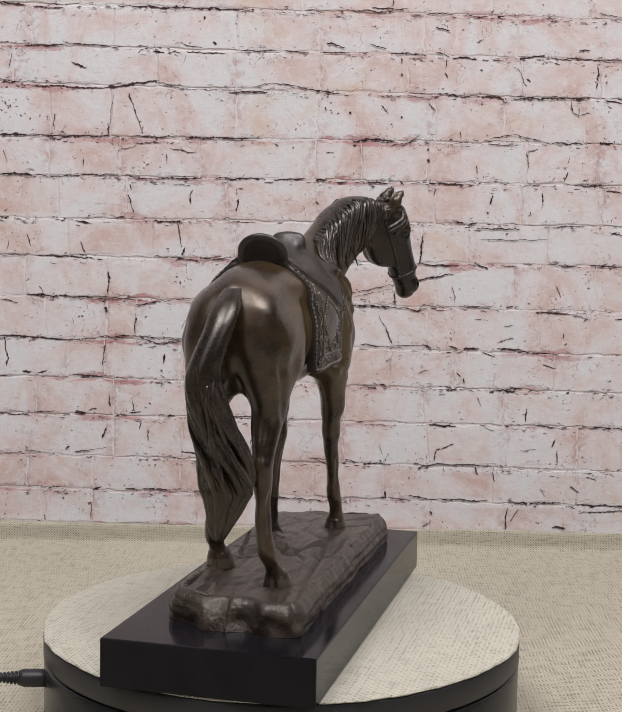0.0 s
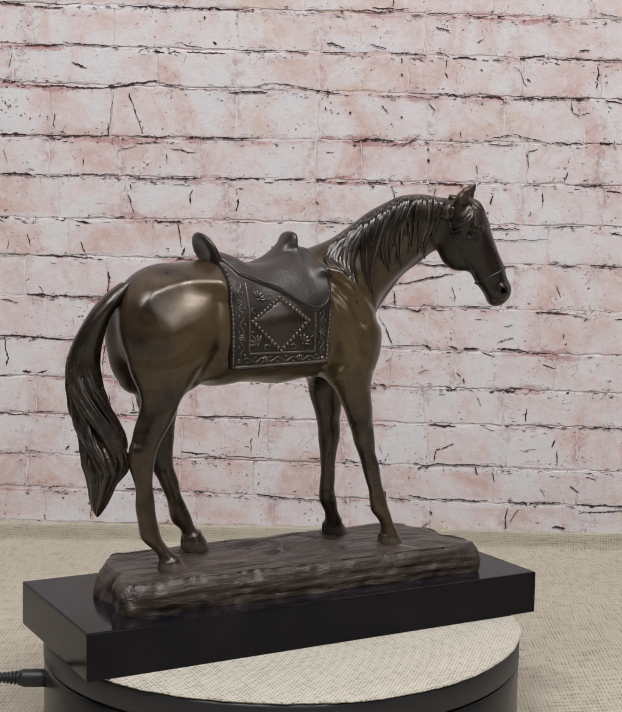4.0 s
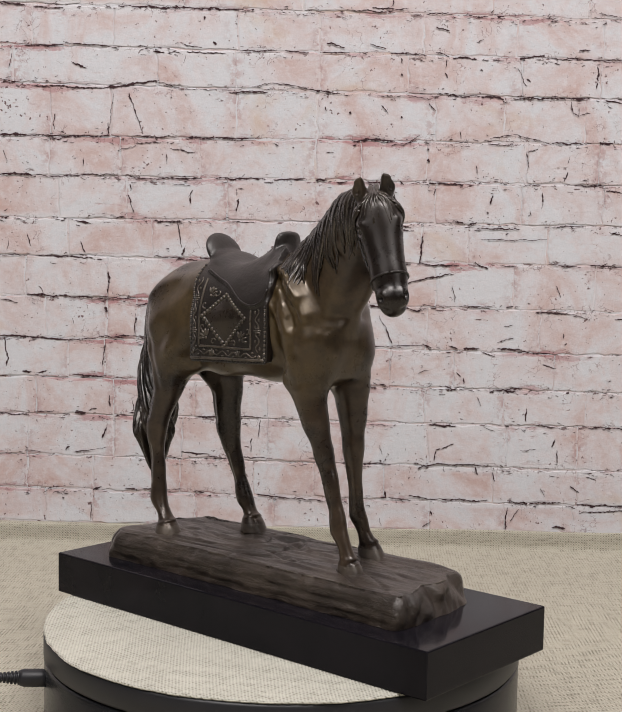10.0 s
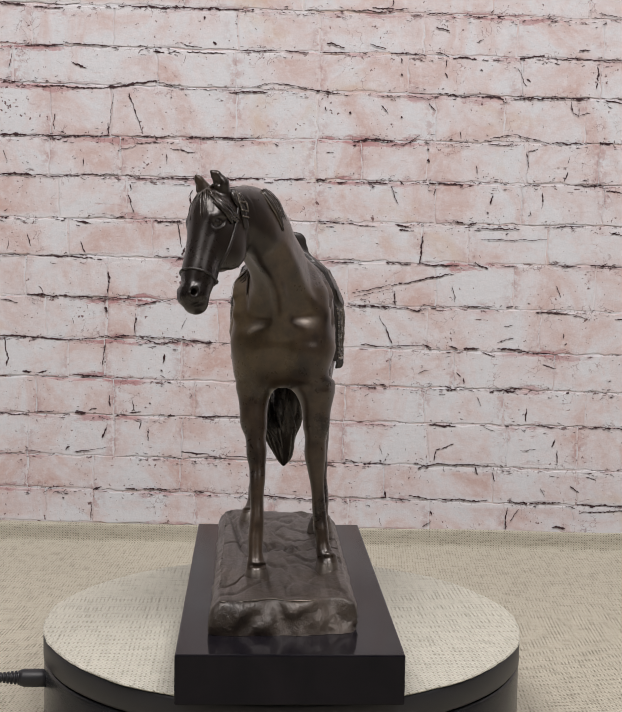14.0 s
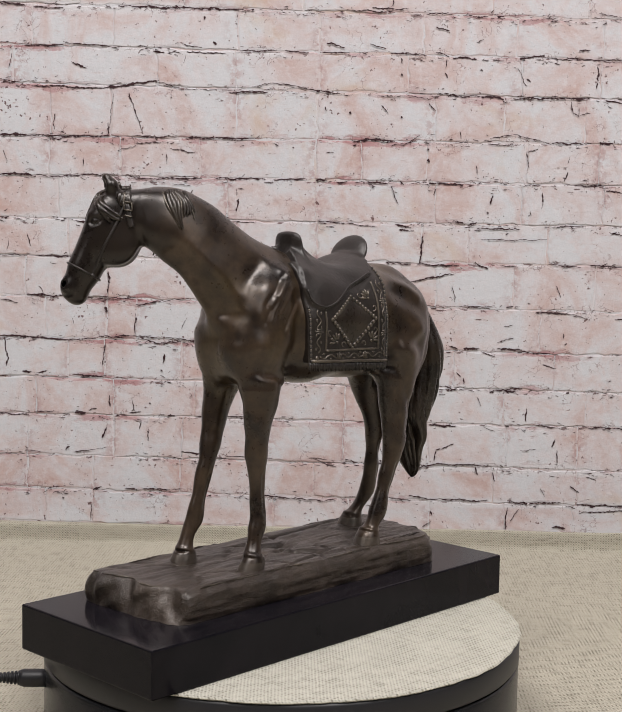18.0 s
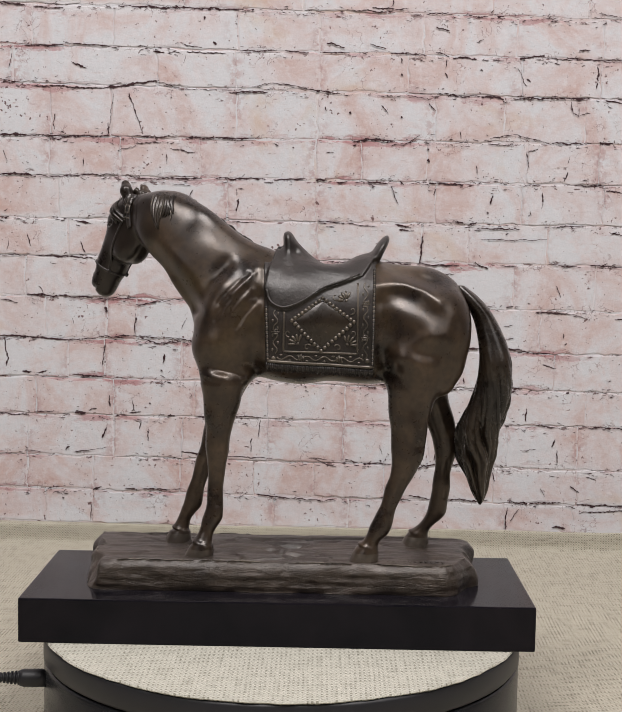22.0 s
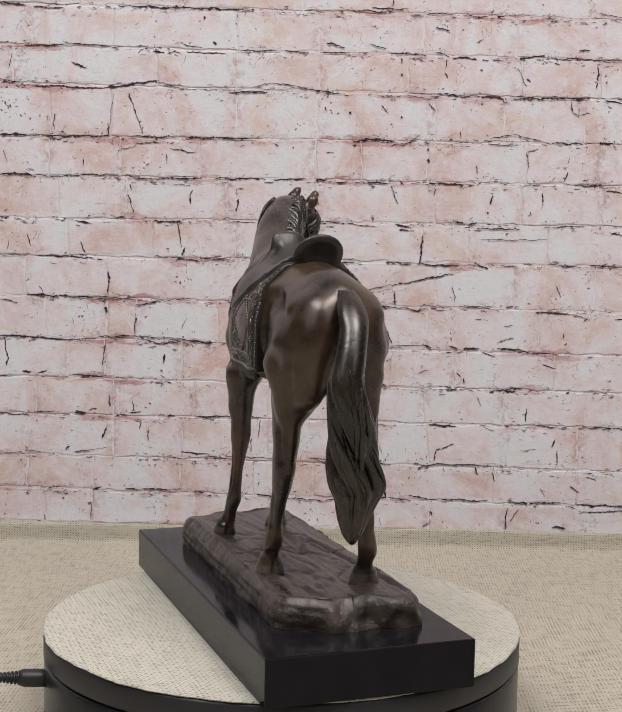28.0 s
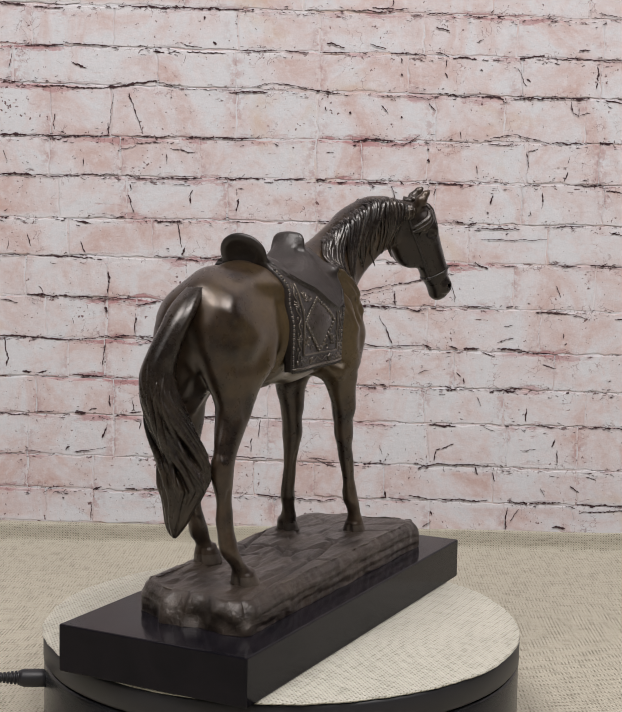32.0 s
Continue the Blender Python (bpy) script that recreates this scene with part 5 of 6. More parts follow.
def sculpt_tack(body):
    c = Clay((-0.06, -0.045, 0.120), (0.03, 0.045, 0.216), 0.0007)
    s, x, y, z = c.space(c.lo, c.lo + c.h * (c.n - 1))
    p = np.stack(np.broadcast_arrays(x, y, z), -1).astype(np.float32)
    d = body.at(p)
    p[..., 2] = np.maximum(p[..., 2], 0.157 + 0.15 * (p[..., 2] - 0.157))
    hang = body.at(p)
    rug = np.maximum(np.maximum(hang - 0.0018, -hang - 0.003), poly_sdf(x[:, :, 0], z[0, 0][None, :], RUG)[:, None, :])
    c.f = rug.astype(np.float32)
    seat = np.maximum(np.maximum(d - 0.0032, -d - 0.004), poly_sdf(x[:, :, 0], z[0, 0][None, :], SEAT)[:, None, :])
    c.blend(s, seat.astype(np.float32), 0.0012)
    # cantle and pommel
    c.egg((-0.0466, 0, 0.1948), (0.0112, 0.0128, 0.0032), 0.0025, 118)
    c.egg((-0.0514, 0, 0.1945), (0.0078, 0.0098, 0.0036), 0.0010, 118, 0, 0, True)
    c.egg((-0.0365, 0, 0.1880), (0.0090, 0.0150, 0.0040), 0.004, -30)
    c.rod((-0.0010, 0, 0.1900), (0.0004, 0, 0.2040), 0.0036, 0.0020, 0.002, 3.6)
    c.rod((-0.0010, 0, 0.2020), (-0.0130, 0, 0.1885), 0.0016, 0.0030, 0.004, 2.6)
    c.egg((0.0052, 0, 0.2000), (0.0026, 0.0072, 0.0066), 0.0008, 0, 0, 0, True)
    return c


def touch(clay, p, way, reach=0.02, lift=0.0):
    """The first place where a ray that comes in against way, ending at p, meets the surface."""
    p, way = np.asarray(p), np.asarray(way) / np.linalg.norm(way)
    t = np.linspace(reach, -reach * 0.5, 300)
    q = p + t[:, None] * way
    hit = np.nonzero(clay.at(q) < 0)[0]
    return q[hit[0]] + lift * way if len(hit) else p


def mane(cast, body):
    rng = random.Random(3)
    # crest places and fall of the locks, from the withers to the poll: x, z, backward bow, length
    keys = [(0.0230, 0.2010, 0.0100, 0.012), (0.0300, 0.2075, 0.0125, 0.018), (0.0385, 0.2140, 0.0125, 0.034), (0.0480, 0.2195, 0.0095, 0.037), (0.0560, 0.2235, 0.0075, 0.038),
            (0.0640, 0.2262, 0.0060, 0.034), (0.0720, 0.2290, 0.0045, 0.030), (0.0800, 0.2300, 0.0040, 0.025), (0.0870, 0.2292, 0.0040, 0.018)]
    keys = np.array(keys)
    locks = 13
    for lock in range(locks):
        u0 = 0.5 + (lock + rng.uniform(0.35, 0.65)) / locks * (len(keys) - 2.9)
        a = int(u0)
        x0, z0, bow, length = keys[a] + (keys[a + 1] - keys[a]) * (u0 - a)
        length *= rng.uniform(0.78, 1.1)
        tip_x = x0 - bow * rng.uniform(0.5, 1.0)
        tip_z = min(body.top(tip_x)[1], body.top(x0)[1]) - length
        for k in range(5):
            x = x0 + (k - 2) * 0.0019 + rng.uniform(-0.0006, 0.0006)
            y, z = body.top(x)
            if y < -0.030:
                continue
            # thin strands are pale: highlights on the locks, painted by colour
            thin = k in (1, 3) and rng.random() < 0.5
            reach = 1.0 if k == 2 else rng.uniform(0.62, 0.97)
            pts = [(x, y + 0.001, z - 0.0022)]
            for t in (0.12, 0.3, 0.55, 0.8, 1.0):
                q = t * reach
                spread = (k - 2) * 0.0017 * (1 - q) ** 0.5
                ax = x0 + (tip_x - x0) * (1 - (1 - q) ** 2.2) + 0.0009 * math.sin(7 * q + lock) - bow * 0.35 * math.sin(math.pi * q) + spread
                az = min(z, body.top(ax)[1]) - 0.0006 - (min(z, body.top(ax)[1]) - tip_z) * q ** 1.15
                out = body.side(ax, az, -1)
                if abs(out) < 1e-9 or out > y:
                    out = y - 0.004
                out = max(out, pts[-1][1] - 0.006)
                pts.append((ax, out - 0.0002 - (0.0011 if thin else 0.0005 * rng.random()), az))
            path = curve(pts, 18)
            w = rng.uniform(0.0006, 0.0009) if thin else rng.uniform(0.0019, 0.0030)
            taper = [w * min(1, 0.6 + 2 * t) * (1 - 0.85 * max(0, t - 0.35) / 0.65) for t in np.linspace(0, 1, 18)]
            cast.tube(path, taper, 3 if thin else 1, 7, 0.65)
    # tuft on the other side
    for i in range(10):
        s = i / 9
        x = 0.0610 + 0.0110 * s
        y, z = body.top(x)
        z -= 0.002
        length = 0.011 + 0.009 * s + rng.uniform(-0.003, 0.002)
        pts = []
        for t in (0, 0.35, 0.7, 1):
            px, pz = x + 0.0025 * t * t * (0.4 - s) + 0.0011 * math.sin(t * 4.5 + 0.7 * i), z - length * t
            out = body.side(px, pz, 1)
            pts.append((px, (out if abs(out) > 1e-9 else y + 0.003) + 0.0006, pz))
        # every fourth strand is a painted pale highlight
        cast.tube(curve(pts, 12), [(0.0007 if i % 4 == 1 else 0.0016) * (1 - 0.75 * t ** 2) for t in np.linspace(0, 1, 12)], 3 if i % 4 == 1 else 1, 7, 0.8)
    # forelock
    for i in range(18):
        s = i / 17 * 2 - 1
        pts = []
        for t, fx, fz in ((0, 1, 2), (0.3, 7, -1), (0.65, 11.0, -8), (1, 14.5, -16 - 2.5 * (i % 3) - 2 * abs(s))):
            y = s * (1.4 + 5.6 * t * t + 0.4 * t) + 1.6 * math.sin(3 * t + i) * t * t + rng.uniform(-0.4, 0.4)
            pts.append(touch(body, head_place(fx - 3.5 * abs(s) * t, y, fz + rng.uniform(-1, 1) + abs(s)), head_way(0.75, 0.55 * s, 0.6) if t > 0.5 else head_way(1.0, 0, 0.1), 0.012 if t > 0.5 else 0.009, -0.0005 + 0.0005 * (i % 2)))
        w = 0.0006 if i % 4 == 2 else rng.uniform(0.0015, 0.0022)
        # thin pale strands stand in for glints on the forelock
        cast.tube(curve(pts, 12), [w * (1 - 0.8 * t) for t in np.linspace(0, 1, 12)], 3 if i % 4 == 2 else 1, 6, 0.6)


def bridle(cast, body):
    # noseband
    loop = []
    for i in range(33):
        a = 2 * math.pi * i / 32
        f, s = math.cos(a), math.sin(a)
        way = head_way(f * 0.89, s, f * 0.45)
        loop.append(touch(body, head_place(19.5, 0, -45.5), way, 0.018, 0.0003))
    cast.tube(loop, 0.0006, 2, 7, up=head_way(0.45, 0, -0.89))
    for s in (-1, 1):
        side = head_way(0, s, 0)

        def strap(points, r, slot=2):
            cast.tube(curve([touch(body, head_place(x, 0, z), side, 0.02, 0.0003) for x, z in points], 20), r, slot, 8, 0.5, up=side)
        strap([(-3, -8), (1.5, -20), (7.5, -32), (12.5, -42), (14.8, -48)], 0.0008)
        strap([(-3.5, 0), (-4.2, -8), (-5.6, -15), (-7, -21)][:4 if s > 0 else 2], 0.0017 if s > 0 else 0.0010)
        # buckle frame and keeper, on the side that the mane leaves bare
        for (x0, z0), (x1, z1) in () if s < 0 else (((-7.0, -7.6), (-2.4, -7.0)), ((-2.4, -7.0), (-3.0, -11.6)), ((-3.0, -11.6), (-7.4, -12.2)), ((-7.4, -12.2), (-7.0, -7.6)), ((-7.6, -15.6), (-3.4, -14.8))):
            run = [touch(body, head_place(x0 + (x1 - x0) * k / 4, 0, z0 + (z1 - z0) * k / 4), side, 0.02, 0.0013) for k in range(5)]
            cast.tube(run, 0.00042, 3, 6, up=side)
        # locks swept from the forehead over the temple
        for k in range(6):
            lift = 0.0003 + 0.0003 * (k % 2)
            fall = ((10.5, -1.5, -3.0), (8.6, -4.5, -6.0), (5.6, -6.5, -9.6), (2.2, -7.5, -12.6), (-1.6, -7.6, -14.4)) if k < 4 else ((9.6, -2.0, -3.0), (9.4, -5.0, -7.0), (8.0, -7.5, -10.6), (5.4, -8.0, -14.6), (3.2, -8.0, -18.0))
            pts = [touch(body, head_place(x - 1.1 * k % 2.5, -s * y, z + 0.6 - 1.2 * (k % 4)), head_way(0.5, s, -0.15), 0.007, lift) for x, y, z in fall]
            # the third lock is a thin pale highlight, put in by colour
            cast.tube(curve(pts, 16), [(0.0006 if k == 2 else 0.0017) * math.sin(math.pi * (0.12 + 0.84 * q)) ** 0.7 for q in np.linspace(0, 1, 16)], 3 if k == 2 else 1, 7, 0.7, up=side)
        # locks that fall from the poll over the ear's root
        for k in range(5):
            pts = [touch(body, head_place(x - 1.3 * k + 0.5 * math.sin(k + z), 0, z - 0.6 * (k % 2)), head_way(0, s, -0.1), 0.009, 0.0007) for x, z in ((0.5, -1.5), (0.2, -3.5), (-0.2, -6.0), (-1.0, -8.5))]
            # the middle lock is pale, a highlight put into its colour
            cast.tube(curve(pts, 12), [0.0015 * (1 - 0.75 * q * q) for q in np.linspace(0, 1, 12)], 3 if k == 2 else 1, 7, 0.7, up=side)
        p = touch(body, head_place(14.5, 0, -48), side, 0.02, 0.0006)
        cast.bead(p, 0.0013, 2)


def tail(cast):
    """A smooth dock that runs out into heavy locks, which wind round as they fall and lean on the near hock."""
    c = Clay((-0.124, -0.024, 0.060), (-0.080, 0.026, 0.182), 0.0006)

    def lobes(angle, z):
        fall = np.clip((0.172 - z) / 0.085, 0, 1)
        hair = np.clip((0.150 - z) / 0.050, 0, 1)
        turn = angle - 1.5 * fall - 0.9 * fall ** 3
        big = np.abs(np.sin(2.5 * turn + 0.5 * np.sin(60 * z)))
        mid = np.abs(np.sin(6.5 * turn + 1.1 * np.sin(85 * z + 1.0)))
        fine = np.abs(np.sin(15.0 * turn + 2.0 * np.sin(120 * z)))
        tip = np.clip((0.105 - z) / 0.03, 0, 1)
        return 0.99 - (0.02 + 0.27 * hair) * (1 - big) ** 2 - 0.14 * hair * (1 - mid) ** 1.5 - 0.035 * hair * (1 - fine) + 0.05 * tip * np.sin(230 * z + 3 * angle)
    c.limb([(-0.0885, 0.0015, 0.1795, 0.0030, 0.0036), (-0.0938, 0.0018, 0.1742, 0.0048, 0.0056), (-0.0988, 0.0022, 0.1685, 0.0052, 0.0068), (-0.1030, 0.0032, 0.1618, 0.0056, 0.0066),
            (-0.1068, 0.0062, 0.1508, 0.0070, 0.0072), (-0.1085, 0.0084, 0.1402, 0.0082, 0.0082), (-0.1083, 0.0070, 0.1292, 0.0092, 0.0096), (-0.1060, 0.0046, 0.1190, 0.0102, 0.0110),
            (-0.1030, 0.0030, 0.1110, 0.0112, 0.0117), (-0.1008, 0.0013, 0.1030, 0.0116, 0.0127), (-0.1003, -0.0002, 0.0960, 0.0112, 0.0136), (-0.1003, -0.0008, 0.0887, 0.0104, 0.0130),
            (-0.1012, 0.0000, 0.0820, 0.0074, 0.0100), (-0.1026, 0.0015, 0.0723, 0.0045, 0.0064), (-0.1032, 0.0020, 0.0670, 0.0022, 0.0034), (-0.1034, 0.0020, 0.0640, 0.0003, 0.0006)], 0.0004, lobes)
    # a hollow between the two falls of hair, on the side of the legs
    c.rod((-0.0905, 0.004, 0.112), (-0.0915, 0.003, 0.078), 0.0035, 0.0030, 0.003, 1.0, True)
    v, q = c.skin()
    cast.put(v, q, 1)
    # loose locks lying over the fall
    for k, (a0, start, stop, w) in enumerate(((2.0, 0.22, 0.80, 0.0015), (2.7, 0.30, 0.88, 0.0019), (3.5, 0.26, 0.84, 0.0016), (4.2, 0.34, 0.92, 0.0017), (1.2, 0.40, 0.90, 0.0016), (5.0, 0.36, 0.80, 0.0014))):
        pts = []
        for t in np.linspace(start, stop, 22):
            z = 0.1685 - t * 0.1030
            a = a0 + 1.5 * t + 0.5 * math.sin(5 * t + k)
            way = np.array((math.cos(a), math.sin(a), 0.0))
            mid = np.array((np.interp(z, [0.0655, 0.0887, 0.111, 0.1292, 0.1508, 0.1685], [-0.1032, -0.1003, -0.103, -0.1083, -0.1068, -0.0988]),
                            np.interp(z, [0.0655, 0.0887, 0.111, 0.1292, 0.1508, 0.1685], [0.002, -0.0008, 0.003, 0.007, 0.0062, 0.0022]), z))
            pts.append(touch(c, mid + 0.008 * way, way, 0.012, -0.0004))
        cast.tube(curve(pts, 40), [w * math.sin(math.pi * (0.06 + 0.90 * t)) ** 0.8 for t in np.linspace(0, 1, 40)], 1, 8)


def rug_work(cast, tack):
    """Rope edges, beaded diamond, scrolls and fringe on both flaps of the saddle rug."""
    for s in (-1, 1):
        side = (0, s, 0)

        def on(x, z, lift=0.0002):
            x, z = flank(x, z)
            return (x, tack.side(x, z, s) + s * lift, z)

        def line(points, r, slot=3, n=28, flat=1.0):
            p = [on(*q) for q in points]
            cast.tube(curve(p, n) if len(p) > 2 else [on(*(np.array(points[0]) + (np.array(points[1]) - np.array(points[0])) * t)) for t in np.linspace(0, 1, n)], r, slot, 6, flat, up=side)

        def rope(a, b):
            n = int(math.hypot(b[0] - a[0], b[1] - a[1]) / 0.0011)
            for i in range(n):
                t = i / (n - 1)
                p = on(a[0] + (b[0] - a[0]) * t, a[1] + (b[1] - a[1]) * t, 0.0002)
                cast.bead(p, 0.0008, 3 if i % 2 else 2, (1, 1, 1))
        rope((-0.0437, 0.1865), (-0.0432, 0.1358))
        rope((0.0130, 0.1660), (0.0118, 0.1378))
        line([(-0.0432, 0.1358), (0.0118, 0.1378)], 0.0009, 3)
        line([(-0.0350, 0.1795), (-0.0352, 0.1428)], 0.0006)
        line([(-0.0352, 0.1428), (0.0035, 0.1432)], 0.0006)
        line([(0.0035, 0.1432), (0.0035, 0.1640)], 0.0006)
        corners = [(-0.0167, 0.1714), (-0.0332, 0.1594), (-0.0162, 0.1439), (-0.0007, 0.1596)]
        for a, b in zip(corners, corners[1:] + corners[:1]):
            for i in range(9):
                t = i / 9
                x, z = a[0] + (b[0] - a[0]) * t, a[1] + (b[1] - a[1]) * t
                cast.bead(on(x, z, 0.0003), 0.00115, 3, (1, 0.8, 1))
            line([(a[0] + 0.0012 * (0 if abs(a[0] + 0.0165) < 0.003 else (1 if a[0] < -0.02 else -1)), a[1] + (-0.0012 if a[1] > 0.17 else 0.0012 if a[1] < 0.15 else 0)),
                  (b[0] + 0.0012 * (0 if abs(b[0] + 0.0165) < 0.003 else (1 if b[0] < -0.02 else -1)), b[1] + (-0.0012 if b[1] > 0.17 else 0.0012 if b[1] < 0.15 else 0))], 0.0004, 2)

        def scroll(x, z, size, a, hand):
            pts = []
            for t in np.linspace(0, 1, 16):
                r = size * (1 - 0.85 * t)
                g = a + hand * 4.6 * t
                pts.append(on(x + r * math.cos(g), z + r * math.sin(g)))
            cast.tube(pts, [0.00042 * (1 - 0.4 * t) for t in np.linspace(0, 1, 16)], 3, 5, up=side)

        def palm(x, z, size, a):
            for k in range(5):
                g = a + (k - 2) * 0.5
                p = [on(x + size * q * math.cos(g), z + size * q * math.sin(g)) for q in np.linspace(0.25, 1, 6)]
                cast.tube(p, [0.0003, 0.00055, 0.0007, 0.0008, 0.0007, 0.0003], 3, 5, up=side)
            cast.bead(on(x, z), 0.0008, 3)
        palm(-0.0300, 0.1475, 0.0052, 2.2)
        palm(-0.0040, 0.1475, 0.0052, 0.9)
        palm(-0.0290, 0.1705, 0.0048, 1.0)
        scroll(-0.0235, 0.1725, 0.0026, 3.4, 1)
        scroll(-0.0320, 0.1655, 0.0022, 5.0, -1)
        scroll(-0.0250, 0.1455, 0.0022, 0.5, 1)
        scroll(-0.0090, 0.1455, 0.0022, 2.6, -1)
        scroll(0.0010, 0.1530, 0.0022, 4.5, 1)
        scroll(-0.0325, 0.1535, 0.0020, 4.5, -1)
        def vine(x0, z0, x1, z1, turns):
            """A tendril with leaves along a border strip."""
            n = 10 * turns
            dx, dz = x1 - x0, z1 - z0
            ln = math.hypot(dx, dz)
            path = [on(x0 + dx * t - dz / ln * 0.0011 * math.sin(2 * math.pi * turns * t), z0 + dz * t + dx / ln * 0.0011 * math.sin(2 * math.pi * turns * t)) for t in np.linspace(0, 1, n)]
            cast.tube(path, 0.00036, 3, 5, up=side)
            for i in range(2 * turns):
                t = (i + 0.5) / (2 * turns)
                o = -0.0014 if i % 2 == 0 else 0.0014
                p = on(x0 + dx * t - dz / ln * o, z0 + dz * t + dx / ln * o)
                cast.bead(p, 0.00075, 3, (1.2, 0.6, 0.7) if abs(dx) > abs(dz) else (0.7, 0.6, 1.2))
            for t in (0.5,) if turns < 4 else (0.28, 0.72):
                for q in (-1, 0, 1):
                    cx, cz = x0 + dx * (t + q * 0.0011 / ln), z0 + dz * (t + q * 0.0011 / ln)
                    e = 0.0022 if q == 0 else 0.0014
                    cast.tube([on(cx - dz / ln * w, cz + dx / ln * w, 0.0003) for w in (-e, 0, e)], 0.00045, 3, 5, up=side)
        vine(-0.0392, 0.1400, -0.0392, 0.1800, 5)
        vine(0.0080, 0.1420, 0.0080, 0.1650, 3)
        vine(-0.0385, 0.1395, 0.0070, 0.1400, 5)
        for x in (-0.0405, 0.0088):
            cast.bead(on(x, 0.1392), 0.0013, 3, (1, 0.5, 1))
        # fringe, longer on the one flap
        drop = 0.0046 if s > 0 else 0.0012
        for i in range(56):
            x, z = flank(-0.0430 + 0.0550 * i / 55, 0.1352 + 0.002 * i / 55)
            y = tack.side(x, z + 0.002, s)
            end = drop * (0.92 + 0.08 * math.sin(i * 2.3))
            cast.tube([(x, y - s * 0.0003, z), (x + 0.0002, y - s * 0.0001, z - end * 0.5), (x - 0.0002, y - s * 0.0006, z - end)], [0.0008, 0.0008, 0.0006], 2, 5)
        # the smooth cushion within the diamond
        v, m = [], 15
        for i in range(m):
            for j in range(m):
                u, w = i / (m - 1), j / (m - 1)
                x = corners[0][0] + u * (corners[1][0] - corners[0][0]) + w * (corners[3][0] - corners[0][0]) + u * w * (corners[2][0] - corners[1][0] - corners[3][0] + corners[0][0])
                z = corners[0][1] + u * (corners[1][1] - corners[0][1]) + w * (corners[3][1] - corners[0][1]) + u * w * (corners[2][1] - corners[1][1] - corners[3][1] + corners[0][1])
                v.append(on(x, z, 0.0001 + 0.0016 * (16 * u * (1 - u) * w * (1 - w)) ** 0.7))
        cast.put(v, [(i * m + j, i * m + j + 1, (i + 1) * m + j + 1, (i + 1) * m + j)[::s] for i in range(m - 1) for j in range(m - 1)], 1)
        # stitched rim of the saddle flap
        rim = [(-0.0360, 0.1838), (-0.0260, 0.1797), (-0.0165, 0.1762), (-0.0050, 0.1688), (0.0040, 0.1659), (0.0108, 0.1688), (0.0131, 0.1750)]
        p = curve([on(x, z + 0.0006, 0.0001) for x, z in rim], 40)
        cast.tube(p, 0.0006, 2, 6)


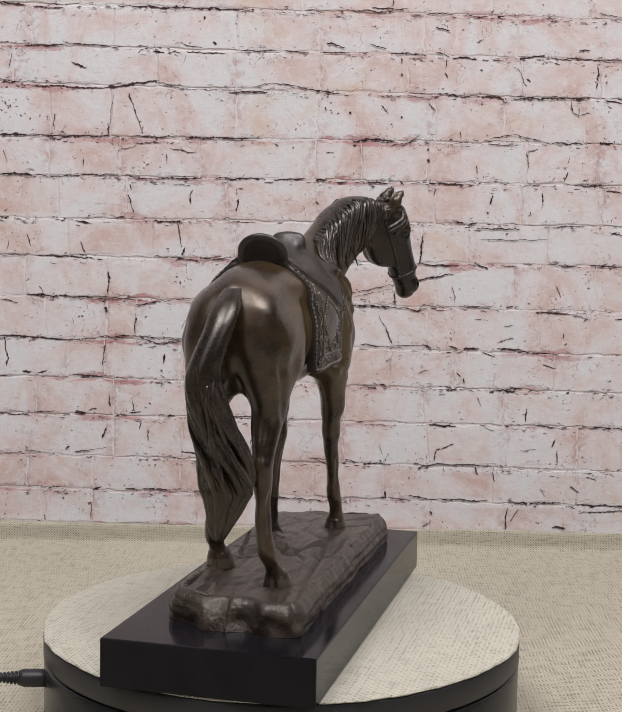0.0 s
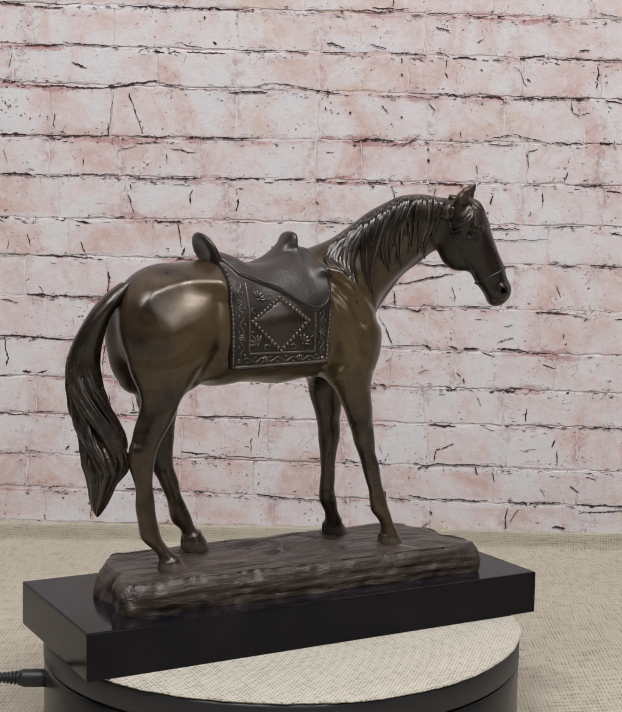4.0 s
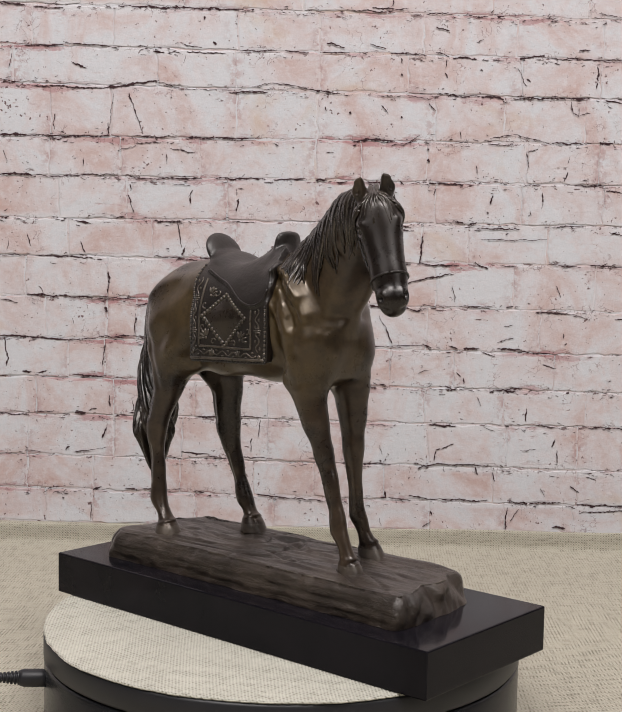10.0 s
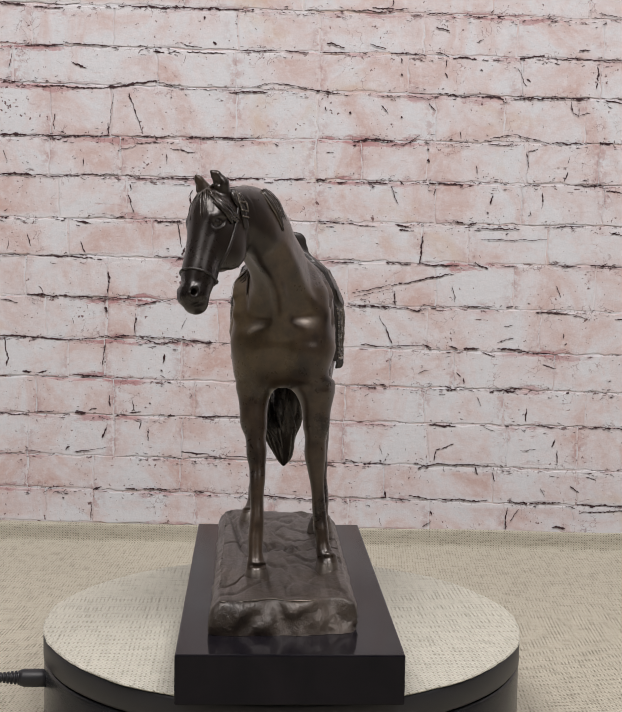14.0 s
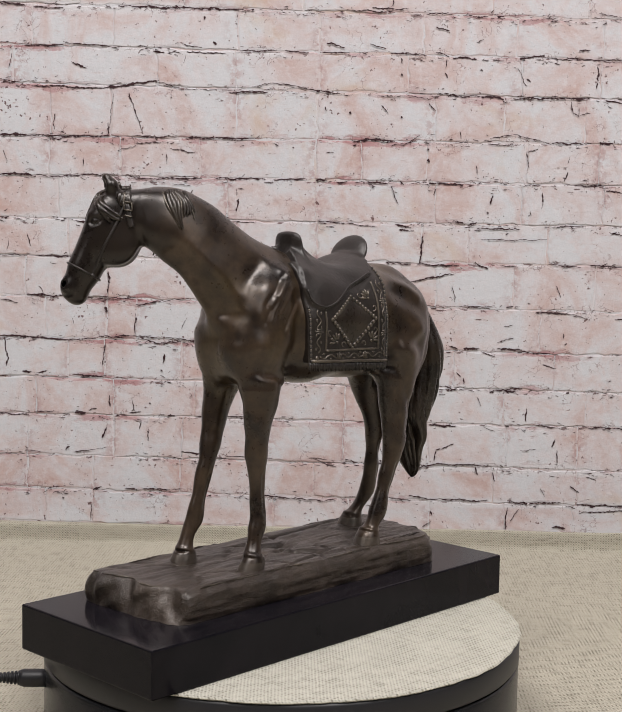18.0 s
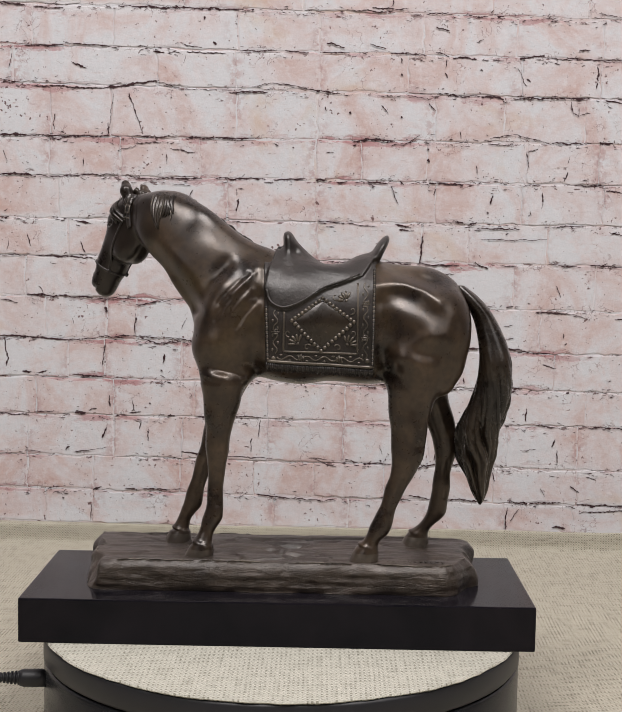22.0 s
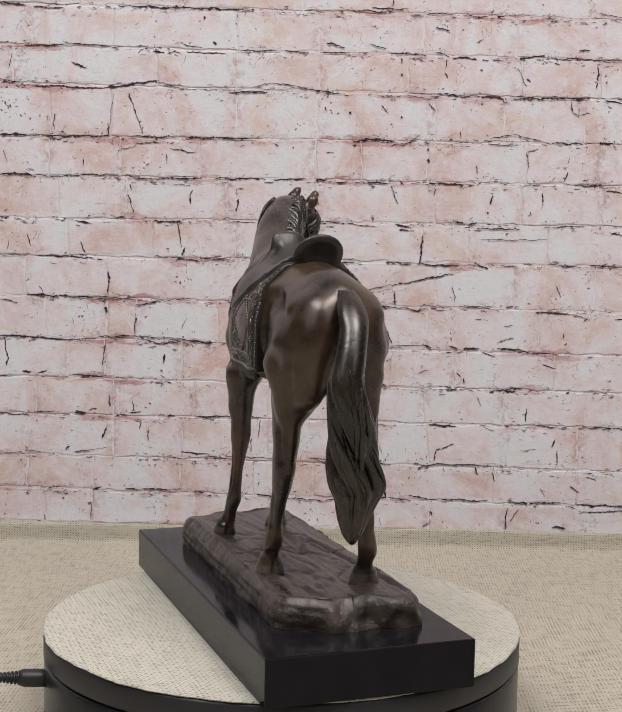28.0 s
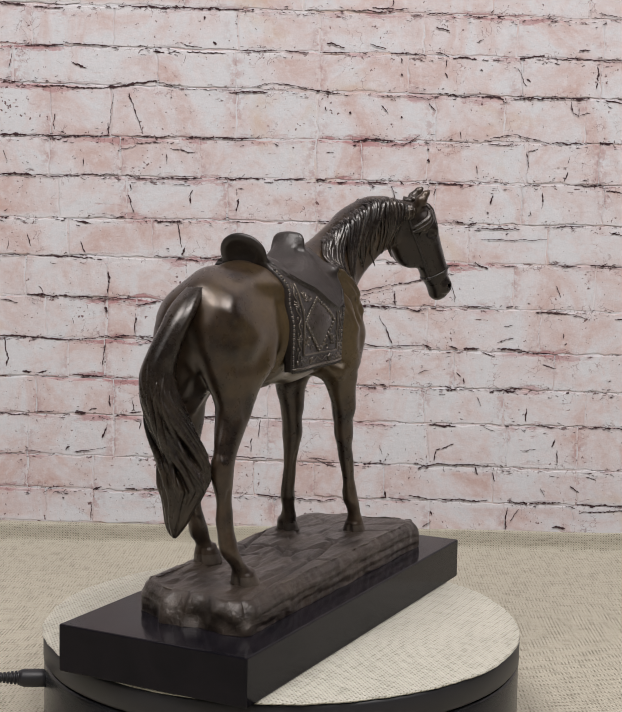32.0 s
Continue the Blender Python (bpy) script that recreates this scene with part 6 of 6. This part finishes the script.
def slab(cast):
    """The cast ground under the hooves, like a rough split plank."""
    n, h = 110, 14
    z0, z1 = 0.0227, 0.0375
    outline = [(-0.1030, -0.0365), (0.1045, -0.0365), (0.1050, 0.0080), (0.0965, 0.0325), (-0.0880, 0.0335), (-0.1040, 0.0020)]
    legs = [math.dist(p, q) for p, q in zip(outline, outline[1:] + outline[:1])]
    ring = []
    for i in range(4 * n):
        d = i / (4 * n) * sum(legs)
        k = 0
        while d > legs[k]:
            d -= legs[k]
            k += 1
        p, q = outline[k], outline[(k + 1) % 6]
        x, y = p[0] + (q[0] - p[0]) * d / legs[k], p[1] + (q[1] - p[1]) * d / legs[k]
        near = min(d, legs[k] - d)
        pull = 0.0016 * max(0, 1 - near / 0.006) ** 2
        ring.append((x - math.copysign(pull, x), y - math.copysign(pull, y)))
    v, f = [], []
    m = len(ring)
    ways = []
    for i in range(m):
        (ax, ay), (bx, by) = ring[i - 6], ring[(i + 6) % m]
        ways.append(((by - ay) / math.hypot(bx - ax, by - ay), (ax - bx) / math.hypot(bx - ax, by - ay)))
    for j in range(h):
        w = j / (h - 1)
        z = z0 + (z1 - z0) * w
        for i, (x, y) in enumerate(ring):
            end = min(1, max(0, (abs(x) - 0.094) / 0.006))
            grain = 0.0008 * noise.noise((x * 14, y * 24, z * 420)) + 0.0007 * noise.noise((x * 75, y * 40, z * 1000)) + 0.0008 * noise.noise((x * 60, y * 60, z * 90)) + 0.0006 * noise.noise((x * 190, y * 190, z * 200))
            ragged = end * (0.0042 * noise.noise((x * 20, y * 52, z * 45)) + 0.0022 * noise.noise((x * 40, y * 150, z * 130)) - 0.0040 * max(0, noise.noise((x * 30, y * 95, z * 60 + 7)) - 0.1))
            inward = 0.0004 + 0.0008 * w ** 2 + 0.0030 * w ** 6 + 0.0030 * w * end * (0.5 + noise.noise((y * 70, 4, 2)))
            d = grain * (1 - end) + ragged - inward
            nx, ny = ways[i]
            v.append((x + nx * d, y + ny * d, z + (w ** 3) * (0.0009 * noise.noise((x * 45, y * 45, 1)))))
    for j in range(h - 1):
        for i in range(m):
            k = (i + 1) % m
            f.append((j * m + i, j * m + k, (j + 1) * m + k, (j + 1) * m + i))
    last = [(h - 1) * m + i for i in range(m)]
    for ringscale in np.linspace(0.975, 0.0, 40):
        now = []
        for i in range(m):
            b = min(1.0, (1 - ringscale) / 0.1)
            q = [((1 - b) * v[(h - 1) * m + i][k] + b * 0.97 * ring[i][k]) * ringscale for k in (0, 1)]
            z = z1 + 0.0009 * noise.noise((q[0] * 45, q[1] * 45, 1)) * ringscale ** 4 + (1 - ringscale ** 8) * 0.0006
            z += (1 - ringscale ** 10) * (0.0016 * noise.noise((q[0] * 14, q[1] * 90, 3)) + 0.0008 * noise.noise((q[0] * 34, q[1] * 300, 6)) - 0.0026 * max(0, 1 - abs(noise.noise((q[0] * 7, q[1] * 46, 9))) * 15) - 0.0010 * max(0, 1 - abs(noise.noise((q[0] * 40, q[1] * 60, 21))) * 10))
            v.append((q[0], q[1], z))
            now.append(len(v) - 1)
        for i in range(m):
            k = (i + 1) % m
            f.append((last[i], last[k], now[k], now[i]))
        last = now
    cast.put(v, f, 4)
    rng = random.Random(5)
    i = 0
    while i < m - 12:
        n = rng.randint(4, 22)
        if rng.random() < 0.65:
            run = [np.array(v[(h - 1) * m + (i + k) % m]) + (0, 0, 0.00005) for k in range(n)]
            cast.tube(run, [rng.uniform(0.0003, 0.0007) * math.sin(math.pi * (0.08 + 0.84 * k / (n - 1))) for k in range(n)], 3, 5, up=(0, 0, 1))
        i += n + rng.randint(0, 9)
    # an illegible mark scratched near the edge
    for k in range(11):
        x = -0.0535 - 0.0028 * k
        cast.tube([(x, 0.0235, 0.0382), (x - 0.0008, 0.0255 + 0.0006 * (k % 3), 0.0382), (x - 0.0017, 0.0240, 0.0382)], 0.0003, 4, 5, up=(0, 0, 1))


def horse_statue():
    cast = Cast()
    body = sculpt_body()
    tack = sculpt_tack(body)
    v, q = body.skin()
    level = np.asarray(v)[np.asarray(q)].mean(1)[:, 2]
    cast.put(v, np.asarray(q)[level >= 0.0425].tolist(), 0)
    cast.put(v, np.asarray(q)[level < 0.0425].tolist(), 5)
    v, q = tack.skin()
    cast.put(v, q, 2)
    mane(cast, body)
    bridle(cast, body)
    tail(cast)
    rug_work(cast, tack)
    slab(cast)
    me = mesh("horse_statue", np.concatenate(cast.v).tolist(), cast.f, [BRONZE, BRONZE_HAIR, BRONZE_TACK, BRONZE_RUB_GLINT, BRONZE_GROUND, BRONZE_HOOF], cast.m, True)
    return tagged(new("horse_statue", me), "dark brown bronze statue of a standing saddled horse", "statue")


statue = horse_statue()


def motions():
    for thing in (platter, marble_base, statue):
        walk(thing, [(t, pose(0, 0, 0, 0, 0, a)) for t, a in SPIN])


motions()
